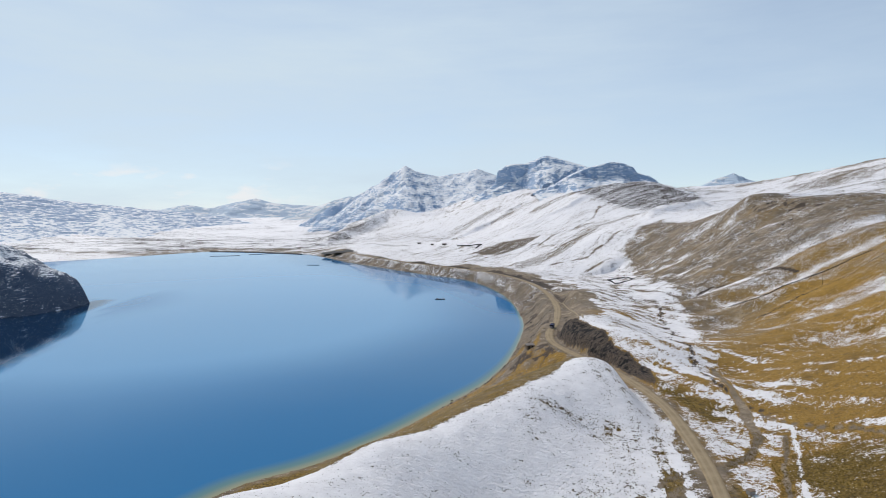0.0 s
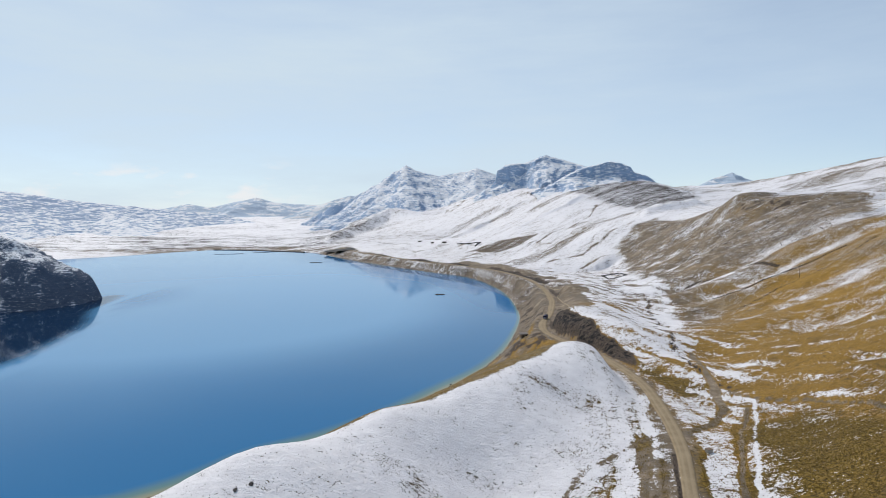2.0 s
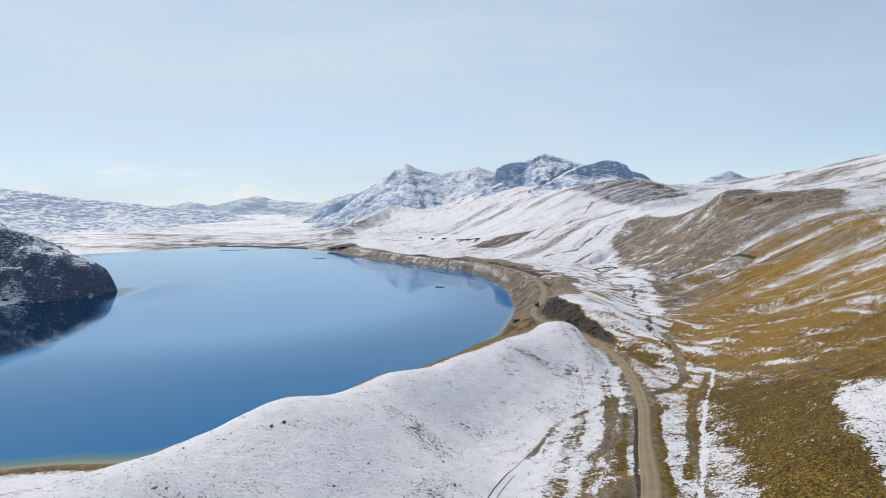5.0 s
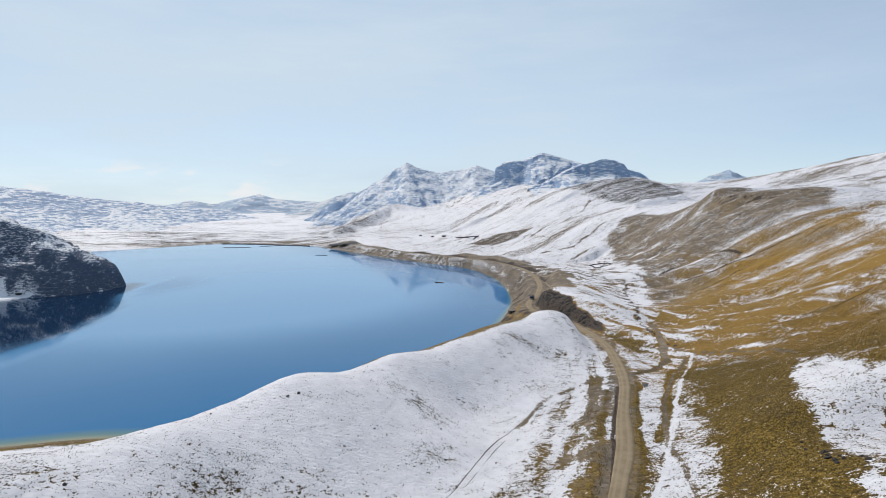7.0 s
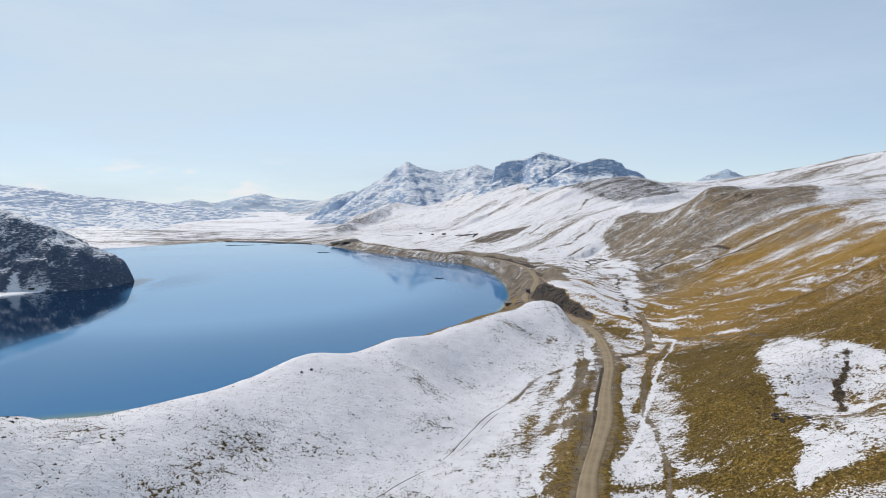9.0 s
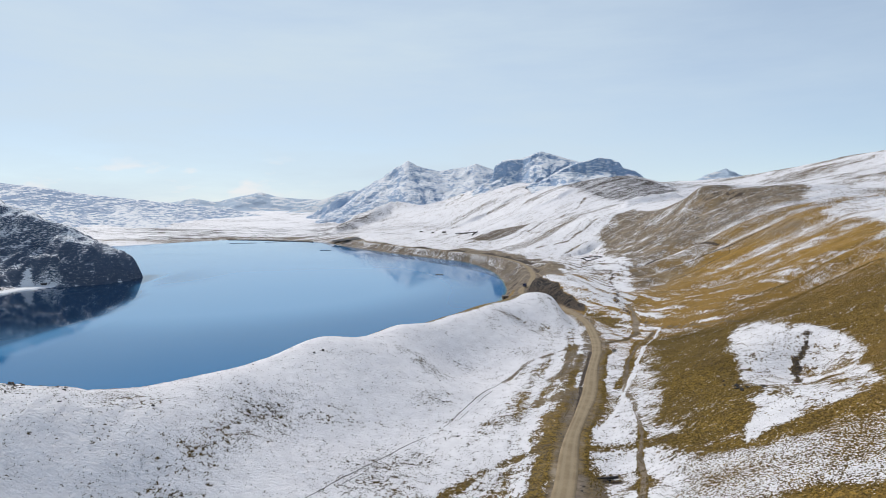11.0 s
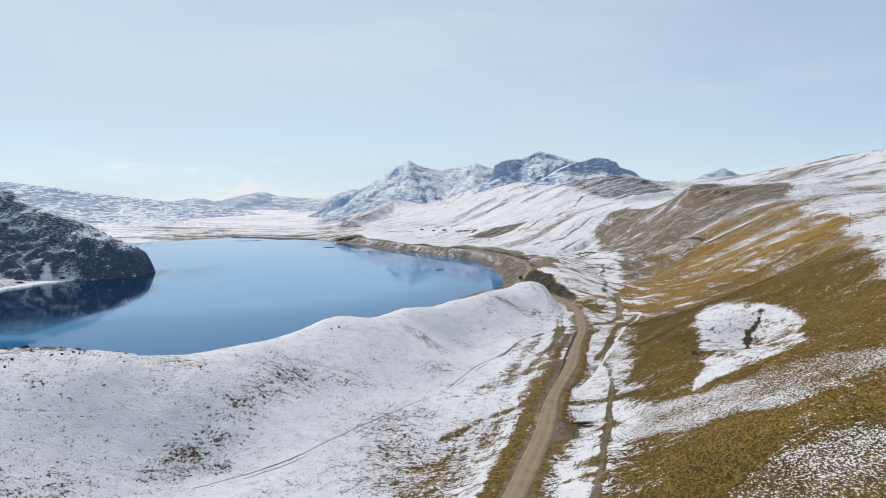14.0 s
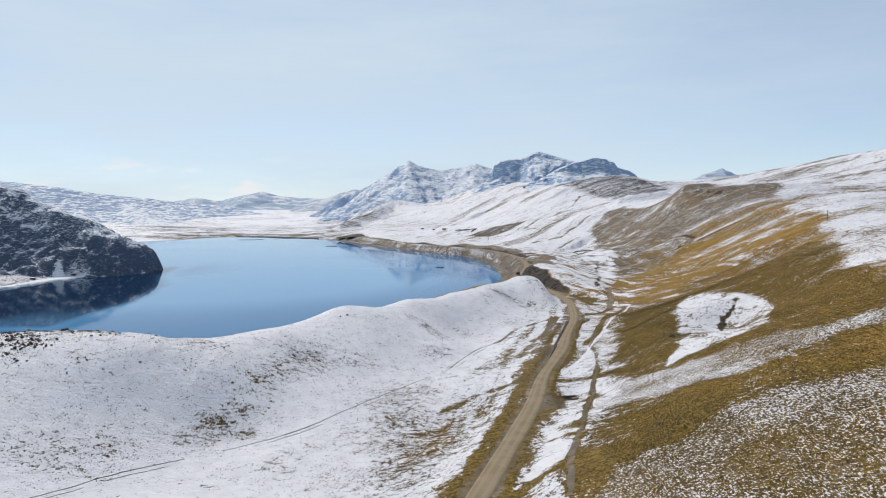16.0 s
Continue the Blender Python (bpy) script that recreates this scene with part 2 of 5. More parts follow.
def land(x, y, detail=True):
    """The ground's height, and the distances from shore and road."""
    h = base_height(x, y)
    shore = lake_distance(x, y)
    road, side, (road_z,) = near_line(x, y, ROAD_LINE)
    back = (y > 560) & (y < 1500) & (x > -420) & (x < 520)
    bx, by, top = x[back], y[back], h[back]
    wx, wy = bx + 14 * fbm(bx, by, 70, 3, 91), by + 14 * fbm(bx, by, 70, 3, 97)
    for ridge in RIDGES:
        d, _, (z,) = near_line(wx, wy, ridge)
        z = z - 0.42 * np.maximum(d - 3, 0)
        k = np.clip(0.5 + (z - top) / 10, 0, 1)
        top = top + (z - top) * k + 2.5 * k * (1 - k)
    h[back] = top
    if detail:
        away = np.hypot(x, y + 100)
        far = sstep(350, 900, away)
        rough = sstep(4, 30, road) * sstep(2, 25, shore)
        h = h + rough * (0.35 * fbm(x, y, 14, 4, 3) + 0.9 * fbm(x, y, 60, 3, 11))
        far = far * (1 - 0.6 * sstep(700, 900, y) * sstep(330, 250, x))
        h = h + rough * far * (2.4 * fbm(x, y, 140, 5, 21) + 3.4 * (ridged(x + 20 * fbm(x, y, 90, 2, 33), y, 75, 4, 31) - 0.4))
        # rills down the eastern slope
        east = sstep(110, 150, x) * sstep(330, 250, x - 0.1 * y) * sstep(85, 125, y) * sstep(640, 520, y)
        bend = y + 7 * fbm(x, y, 60, 2, 41)
        h = h + east * (1.6 - sum(deep * np.exp(-(((bend + 0.06 * (x - 180)) - at) / half) ** 2) for at, half, deep in HOLLOWS) + 1.4 * fbm(x * 0.25, bend, 14, 3, 43))
        hummocks = sstep(1.3, 0.6, np.hypot((x + 105) / 48, (y - 36) / 24))
        h = h + 0.9 * hummocks * (ridged(x, y, 5, 3, 57) - 0.45)
        h = h + 0.06 * fbm(x, y, 2.2, 2, 51) * sstep(3, 6, road)
    if detail:
        h = h + 1.0 * (ridged(x, y, 9, 2, 53) - 0.45) * region(x, y, CUT_BANK, 2.5) * sstep(3, 6, road)
    # the road's bed, with its shoulders, steep where it cuts into the hill
    steep = sstep(172, 190, y) * sstep(286, 272, y) * (side < 0)
    h = np.where(road < 14, road_z - 0.12 + (h - road_z) * sstep(3.2, 13 - 6.5 * steep, road), h)
    h = np.where(shore < 0, -np.minimum(0.10 * -shore + 0.05, 9.0), np.maximum(h, np.minimum(0.10 * shore, 1.5)))
    return h, shore, road, side


# materials
class Nodes:
    """A short way to write a node tree."""

    def __init__(self, name):
        self.material = bpy.data.materials.new(name)
        self.material.use_nodes = True
        self.tree = self.material.node_tree
        self.tree.nodes.clear()
        self.out = self.add("ShaderNodeOutputMaterial")
        self.shader = self.add("ShaderNodeBsdfPrincipled")
        self.link(self.shader.outputs[0], self.out.inputs[0])
        self.shader.inputs["Specular IOR Level"].default_value = 0.25

    def add(self, kind, **values):
        node = self.tree.nodes.new(kind)
        for key, value in values.items():
            if key in node.inputs:
                node.inputs[key].default_value = value
        return node

    def link(self, a, b):
        self.tree.links.new(a, b)

    def put(self, value, socket):
        if isinstance(value, bpy.types.NodeSocket):
            self.link(value, socket)
        else:
            socket.default_value = value

    def place(self, stretch=(1, 1, 1)):
        coord, mapping = self.add("ShaderNodeNewGeometry"), self.add("ShaderNodeMapping")
        mapping.inputs["Scale"].default_value = stretch
        self.link(coord.outputs["Position"], mapping.inputs[0])
        return mapping.outputs[0]

    def noise(self, size, detail=4.0, rough=0.55, stretch=(1, 1, 1)):
        node = self.add("ShaderNodeTexNoise", Scale=1.0 / size, Detail=detail, Roughness=rough)
        self.link(self.place(stretch), node.inputs["Vector"])
        return node.outputs["Fac"]

    def attr(self, name):
        node = self.add("ShaderNodeAttribute")
        node.attribute_name = name
        return node.outputs["Fac"]

    def calc(self, op, a, b=0.0, c=0.0):
        node = self.add("ShaderNodeMath")
        node.operation = op
        for socket, value in zip(node.inputs, (a, b, c)):
            self.put(value, socket)
        return node.outputs[0]

    def ramp(self, value, lo, hi, a=0.0, b=1.0):
        node = self.add("ShaderNodeMapRange")
        node.interpolation_type = "SMOOTHSTEP"
        for key, v in (("Value", value), ("From Min", lo), ("From Max", hi), ("To Min", a), ("To Max", b)):
            self.put(v, node.inputs[key])
        return node.outputs[0]

    def mix(self, fac, a, b):
        node = self.add("ShaderNodeMix")
        node.data_type = "RGBA"
        self.put(fac, node.inputs[0])
        for value, socket in ((a, node.inputs[6]), (b, node.inputs[7])):
            self.put((*value, 1) if isinstance(value, tuple) else value, socket)
        return node.outputs[2]

    def bump(self, height, strength, distance):
        node = self.add("ShaderNodeBump", Strength=strength, Distance=distance)
        self.link(height, node.inputs["Height"])
        self.link(node.outputs[0], self.shader.inputs["Normal"])

    def finish(self, colour, roughness=0.8, metallic=0.0):
        self.put((*colour, 1) if isinstance(colour, tuple) else colour, self.shader.inputs["Base Color"])
        self.put(roughness, self.shader.inputs["Roughness"])
        self.shader.inputs["Metallic"].default_value = metallic
        return self.material


def plain(name, colour, roughness=0.7, metallic=0.0, spread=0.25, size=0.6):
    """A surface of one paint or stuff, worn a little at two scales."""
    n = Nodes(name)
    f = n.calc("ADD", n.calc("MULTIPLY", n.noise(size, 5), 0.7), n.calc("MULTIPLY", n.noise(size * 0.12, 3), 0.3))
    dark, light = tuple(c * (1 - spread) for c in colour), tuple(min(1.0, c * (1 + spread)) for c in colour)
    n.bump(n.noise(size * 0.2, 4), 0.3, 0.02)
    return n.finish(n.mix(f, dark, light), roughness, metallic)


def ground_material():
    """Snow thinned out over straw grass, soil and rock, by the cover held at the land's corners."""
    n = Nodes("grass_soil_and_snow")
    snow, soil, green, rock, rib, fine = (n.attr(a) for a in ("snow", "soil", "green", "rock", "rib", "fine"))
    blade = n.noise(0.28, 3, 0.6, (1, 0.7, 1))
    tuft = n.noise(0.75, 4, 0.62)
    clump = n.noise(3.2, 4, 0.6)
    broad = n.noise(19, 5, 0.55)
    patch = n.noise(9, 9, 0.66)
    fleck = n.noise(1.7, 7, 0.72, (0.7, 1.1, 1))
    wide = n.noise(5.5, 8, 0.74, (0.45, 1.3, 1))
    tip = n.calc("ADD", n.calc("MULTIPLY", blade, 0.45), n.calc("MULTIPLY", tuft, 0.55))
    # grass tones; the dark ends also hold painted shade between tufts
    straw = n.mix(n.ramp(tip, 0.38, 0.62), (0.170, 0.090, 0.015), (0.440, 0.265, 0.056))
    straw = n.mix(n.ramp(broad, 0.3, 0.7, 0.0, 0.45), straw, (0.315, 0.186, 0.042))
    olive = n.mix(n.ramp(tip, 0.40, 0.60), (0.052, 0.033, 0.005), (0.295, 0.186, 0.030))
    grass = n.mix(green, straw, olive)
    earth = n.mix(n.ramp(clump, 0.3, 0.7), (0.185, 0.140, 0.095), (0.32, 0.255, 0.185))
    earth = n.mix(n.ramp(tuft, 0.4, 0.7, 0.0, 0.5), earth, (0.14, 0.11, 0.08))
    earth = n.mix(n.ramp(patch, 0.42, 0.64, 0.0, 0.75), earth, (0.155, 0.13, 0.105))
    earth = n.mix(n.ramp(patch, 0.44, 0.34, 0.0, 0.7), earth, (0.42, 0.35, 0.26))
    grass = n.mix(n.ramp(patch, 0.5, 0.68, 0.0, 0.35), grass, (0.12, 0.075, 0.025))
    grass = n.mix(n.ramp(wide, 0.47, 0.36, 0.0, 0.4), grass, (0.085, 0.056, 0.018))
    grass = n.mix(n.ramp(wide, 0.55, 0.68, 0.0, 0.45), grass, (0.45, 0.295, 0.085))
    base = n.mix(n.ramp(n.calc("ADD", soil, n.calc("MULTIPLY", n.calc("SUBTRACT", clump, 0.5), 0.7)), 0.2, 0.9), grass, earth)
    stone = n.mix(n.ramp(tuft, 0.3, 0.7), (0.018, 0.014, 0.012), (0.125, 0.092, 0.070))
    base = n.mix(n.ramp(n.calc("ADD", rock, n.calc("MULTIPLY", n.calc("SUBTRACT", tuft, 0.5), 0.8)), 0.35, 0.6), base, stone)
    blocks, shade = n.add("ShaderNodeTexVoronoi", Scale=0.95), n.add("ShaderNodeSeparateColor")
    n.link(n.place((1, 1, 0.6)), blocks.inputs["Vector"])
    n.link(blocks.outputs["Color"], shade.inputs[0])
    face = n.calc("ADD", n.calc("MULTIPLY", shade.outputs[0], 0.6), n.calc("MULTIPLY", fleck, 0.4))
    scarp = n.mix(n.ramp(face, 0.3, 0.85), (0.004, 0.004, 0.005), (0.105, 0.080, 0.064))
    base = n.mix(n.ramp(n.calc("ADD", rock, n.calc("MULTIPLY", n.calc("SUBTRACT", tuft, 0.5), 0.5)), 1.05, 1.25), base, scarp)
    base = n.mix(n.ramp(fleck, 0.46, 0.33, 0.0, 0.65), base, (0.055, 0.042, 0.028))
    def summed(fields):
        total = 0.0
        for field, much in fields:
            total = n.calc("ADD", total, n.calc("MULTIPLY", n.calc("SUBTRACT", field, 0.5), much))
        return total

    grain = n.calc("ADD", n.calc("MULTIPLY", summed(((blade, 1.5),)), n.ramp(fine, 0, 1, 1.0, 2.8)), n.calc("MULTIPLY", summed(((tuft, 1.6),)), n.ramp(fine, 0, 1, 1.0, 0.8)))
    blotch = n.calc("MULTIPLY", summed(((clump, 0.5), (patch, 0.6), (fleck, 1.5), (wide, 1.1))), n.ramp(fine, 0, 1, 1.0, 0.45))
    speckle = n.calc("ADD", grain, blotch)
    cover = n.ramp(n.calc("ADD", n.calc("ADD", snow, rib), speckle), 0.45, 0.55)
    white = n.mix(n.ramp(clump, 0.3, 0.7), (0.81, 0.793, 0.812), (0.90, 0.884, 0.902))
    ripple = n.noise(1.0, 6, 0.75, (0.9, 1.15, 1))
    rise = n.calc("ADD", n.calc("ADD", n.calc("MULTIPLY", tip, 1.5), n.calc("MULTIPLY", clump, 0.8)), n.calc("MULTIPLY", ripple, 1.5))
    rise = n.calc("ADD", rise, n.calc("MULTIPLY", cover, n.calc("MULTIPLY", n.noise(1.3, 5, 0.72, (0.5, 1.3, 1)), 1.5)))
    rise = n.calc("ADD", rise, n.calc("ADD", n.calc("MULTIPLY", fleck, 0.7), n.calc("MULTIPLY", wide, 1.0)))
    n.bump(rise, 0.62, 0.5)
    return n.finish(n.mix(cover, base, white), n.ramp(cover, 0, 1, 0.9, 0.6))


def mountain_material(name, rock_dark, rock_light, size, bedding=1.0, broken=1.0):
    """Rock in level beds, with snow held on the ledges."""
    n = Nodes(name)
    snow = n.attr("snow")
    fine, mid, big = n.noise(size * 0.35, 7, 0.68, (1, 1, 2.4)), n.noise(size * 1.6, 8, 0.72, (0.7, 0.7, 2.6)), n.noise(size * 7, 5)
    beds = n.noise(size * 1.1, 6, 0.66, (0.14, 0.14, 1.6))
    rock = n.mix(n.ramp(fine, 0.36, 0.64), rock_dark, rock_light)
    rock = n.mix(n.ramp(beds, 0.42, 0.58, 0.0, 0.35), rock, tuple(0.8 * c for c in rock_dark))
    f = n.calc("ADD", n.calc("MULTIPLY", n.calc("SUBTRACT", mid, 0.5), 2.6 * broken), n.calc("MULTIPLY", n.calc("SUBTRACT", fine, 0.5), 1.3 * broken))
    f = n.calc("ADD", f, n.calc("MULTIPLY", n.calc("SUBTRACT", beds, 0.5), 1.8 * bedding))
    f = n.calc("ADD", n.calc("ADD", f, snow), n.calc("MULTIPLY", n.calc("SUBTRACT", big, 0.5), 0.4))
    n.bump(n.calc("ADD", n.calc("ADD", fine, mid), beds), 0.9, size * 0.3)
    return n.finish(n.mix(n.ramp(f, 0.445, 0.475), rock, (0.87, 0.88, 0.90)), 0.8)


def water_material():
    n = Nodes("lake_water")
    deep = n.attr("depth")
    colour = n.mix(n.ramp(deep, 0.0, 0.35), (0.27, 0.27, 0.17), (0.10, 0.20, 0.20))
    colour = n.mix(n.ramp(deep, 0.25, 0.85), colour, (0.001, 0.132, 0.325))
    # paler away from shore: sky reflection put into the water's own blue
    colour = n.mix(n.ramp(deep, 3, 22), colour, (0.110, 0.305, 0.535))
    # darkest step: the headland's reflection painted into the water colour
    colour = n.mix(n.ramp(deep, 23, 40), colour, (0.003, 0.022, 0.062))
    s = n.shader.inputs
    s["IOR"].default_value, s["Specular IOR Level"].default_value = 1.333, 0.34
    n.bump(n.calc("ADD", n.noise(1.6, 3, 0.5, (1, 0.5, 1)), n.noise(9, 2)), 0.03, 0.08)
    breeze = n.noise(90, 4, 0.55, (0.35, 1, 1))
    return n.finish(colour, n.ramp(breeze, 0.42, 0.68, 0.04, 0.09))


def road_material():
    n = Nodes("compacted_gravel")
    across = n.attr("across")
    rut = n.ramp(n.calc("ABSOLUTE", n.calc("SUBTRACT", n.calc("ABSOLUTE", across), 0.42)), 0.05, 0.28, 1.0, 0.0)
    grain = n.noise(0.25, 5, 0.6)
    base = n.mix(n.ramp(n.noise(4, 5), 0.3, 0.7), (0.25, 0.19, 0.115), (0.33, 0.255, 0.16))
    base = n.mix(n.calc("MULTIPLY", rut, 0.45), base, (0.38, 0.305, 0.20))
    base = n.mix(n.ramp(grain, 0.45, 0.75, 0.0, 0.5), base, (0.20, 0.16, 0.11))
    n.bump(grain, 0.4, 0.05)
    return n.finish(base, 0.92)


GROUND = ground_material()
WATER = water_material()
GRAVEL = road_material()
RUT = plain("dark_churned_earth", (0.10, 0.085, 0.075), 0.95, 0, 0.5, 0.8)
# distance haze painted into these three rocks as pale blue
HAZED_PEAK_ROCK = mountain_material("hazed_peak_rock_with_snow", (0.21, 0.32, 0.50), (0.41, 0.53, 0.70), 4.0, 1.2, 1.5)
HAZED_RIDGE_ROCK = mountain_material("hazed_ridge_rock_with_snow", (0.25, 0.35, 0.52), (0.42, 0.53, 0.69), 7.0, 0.2, 1.2)
HAZED_FAR_ROCK = mountain_material("hazed_far_rock_with_snow", (0.47, 0.585, 0.72), (0.57, 0.67, 0.79), 40, 0.4)
# dark rock, with the blue cast of haze put into its colours
HAZED_HEAD_ROCK = mountain_material("dark_hazed_headland_rock", (0.030, 0.052, 0.098), (0.17, 0.205, 0.265), 1.3, 0.1, 0.9)


# meshes
def mesh_object(name, bm, material, smooth=False):
    me = bpy.data.meshes.new(name)
    bm.normal_update()
    bm.to_mesh(me)
    bm.free()
    me.materials.append(material)
    if smooth:
        me.shade_smooth()
    return new(name, me)


def part(name, bm, material, parent, label=""):
    ob = mesh_object(name, bm, material)
    ob.parent = parent
    return tagged(ob, label)


def sheet(name, x, y, z, material, wrap=False, values=None, smooth=True):
    """A grid of rows and columns as one mesh, with values at its corners for the material."""
    rows, cols = x.shape
    me = bpy.data.meshes.new(name)
    at = np.arange(rows * cols).reshape(rows, cols)
    right = np.roll(at, -1, 1) if wrap else at[:, 1:]
    left = at if wrap else at[:, :-1]
    quads = np.stack([left[:-1], right[:-1], right[1:], left[1:]], -1).reshape(-1, 4)
    me.vertices.add(rows * cols)
    me.vertices.foreach_set("co", np.stack([x, y, z], -1).astype(np.float32).ravel())
    me.loops.add(quads.size)
    me.loops.foreach_set("vertex_index", quads.astype(np.int32).ravel())
    me.polygons.add(len(quads))
    me.polygons.foreach_set("loop_start", np.arange(0, quads.size, 4, dtype=np.int32))
    me.update(calc_edges=True)
    for key, v in (values or {}).items():
        me.attributes.new(key, "FLOAT", "POINT").data.foreach_set("value", np.broadcast_to(v, x.shape).astype(np.float32).ravel())
    me.materials.append(material)
    if smooth:
        me.shade_smooth()
    return new(name, me)


# what lies on the ground
def blots(x, y, rows, soft=False):
    """Ellipses: x, y, half-length, half-width, turn in degrees, strength; summed. Soft ones fade out all the way from their middle."""
    total = np.zeros(x.shape)
    for cx, cy, a, b, turn, strength in rows:
        c, s = math.cos(radians(turn)), math.sin(radians(turn))
        u, v = ((x - cx) * c + (y - cy) * s) / a, (-(x - cx) * s + (y - cy) * c) / b
        total = total + strength * (np.exp(-0.9 * (u * u + v * v)) if soft else sstep(1.35, 0.65, np.hypot(u, v)))
    return total


PATCHES = [(-39, 51, 11.7, 6.8, 40, 1.0), (-47, 34, 11.7, 5.4, 25, 0.8), (-53, 13, 7.8, 7.4, 20, 1.3), (-5, 95, 10.4, 3.5, -38, 0.9), (-1, 71, 5.2, 5.4, 0, 0.9), (8, 108, 6.5, 3.2, -30, 0.6), (29, 151, 9.1, 2.2, -32, 0.9), (40, 144, 6.5, 3.2, -25, 0.8),
           (31, 121, 5.2, 4.1, -30, 0.8), (-72, 38, 7.8, 5.4, 20, 0.4), (-9, 38, 14.3, 8.1, 30, 0.7), (-12, 14, 14.3, 9.5, 40, 0.8), (-9, 24, 7.8, 5.4, 40, 0.7), (-1, 10, 10.4, 6.8, 40, 0.8), (-11, -14, 16.9, 9.5, 40, 0.8), (-3, -1, 11.7, 6.8, 50, 0.7),
           (6, 26, 9.1, 5.4, 40, 0.7), (-37, -4, 10.4, 5.4, 30, 0.4), (-65, 1, 13.0, 5.4, 20, 0.3), (-76, -10, 11.7, 6.8, 20, 0.4), (20, 62, 11.7, 5.4, 45, 0.6), (-100, 40, 31.2, 12.2, 20, 0.5), (-112, 32, 16, 12, 20, 0.6)]
BROWN = [(176, 556), (160, 473), (155, 406), (147, 360), (135, 321), (131, 298), (114, 252), (102, 214), (91, 181), (86, 150), (72, 110), (61, 74), (53, 45), (50, 25),
         (44, 8), (36, -15), (24, -32), (10, -60), (0, -140), (300, -140), (170, -60), (112, -5), (118, 34), (129, 56), (156, 101), (182, 150),
         (205, 188), (222, 245), (245, 300), (268, 345), (300, 400), (330, 450), (266, 492), (244, 560), (232, 625), (206, 618), (192, 602), (178, 585)]
OLIVE = [(83, 134), (93, 134), (99, 118), (92, 89), (81, 72), (78, 60), (73, 41), (67, 27), (55, 22), (52, 40), (58, 60), (61, 74), (66, 95), (72, 110)]
POND = [(88, 85), (97, 96), (102, 82), (108, 67), (104, 52), (81, 15), (70, 15), (60, 15), (66, 26), (70, 40), (78, 64)]
MOTTLED = [(47, 16), (58, 13), (68, 6), (79, 0), (91, -1), (104, -3), (98, -16), (84, -13), (75, -13), (63, -15), (52, -7), (37, 2)]
SOUTH = [(27, -40), (37, -35), (45, -32), (52, -29), (58, -32), (77, -34), (120, -40), (130, -140), (-4, -140), (12, -60)]
STREAM = [(125, 341), (115, 296), (96, 235), (92, 212), (89, 195), (88, 181), (87, 160)]
SCREE = [(218, 1080), (221, 1009), (236, 890), (251, 801), (276, 740), (330, 780), (385, 860), (400, 960), (370, 1010)]
GOLD_BAND = [(23, -36), (25, -29), (30, -24), (36, -26), (42, -20), (44, -12), (50, -11), (57, -20), (52, -30), (45, -32), (40, -34), (36, -34), (30, -36), (26, -38)]
GOLD_STRIPS = [([(50, 112), (46, 101), (42, 88), (39, 78)], 1.3), ([(40, 56), (46.3, 72), (52.2, 93), (60, 117)], 1.7), ([(77, 132), (68, 112), (63, 99), (57, 86), (52, 75)], 1.7), ([(47, 39), (42, 26), (31, -9), (26, -24), (23, -34), (21, -41)], 1.3), ([(14, -32), (18, -29), (21, -27), (25, -27), (32, -26)], 2.2), ([(36, -13), (30, -13), (24, -9)], 0.8),
               ([(22, 2), (19, -6), (16, -20)], 1.2), ([(2, -32), (6, -24), (11, -9), (16, 7), (22, 26), (26, 40), (30, 48)], 2.6), ([(12, -32), (16, -16), (21, 0), (28, 18), (34, 40), (40, 56)], 1.6), ([(22, 5), (27, 12), (31, 20)], 3.2)]
TRACKS = [[(87, 146), (78, 131), (67, 109), (62, 98), (57, 86), (53, 70), (50, 52), (47, 39), (42, 26), (31, -9), (26, -24), (21, -41)], [(60, 127), (72, 134), (80, 146), (86, 164), (89, 176), (96, 206)],
          [(60, 127), (53, 126), (48, 123), (41, 117), (33, 112), (27, 105), (21, 93)], [(54, 120), (48, 118), (44, 109), (38, 84)], [(88, 160), (92, 152), (100, 142), (105, 122), (103, 108)]]


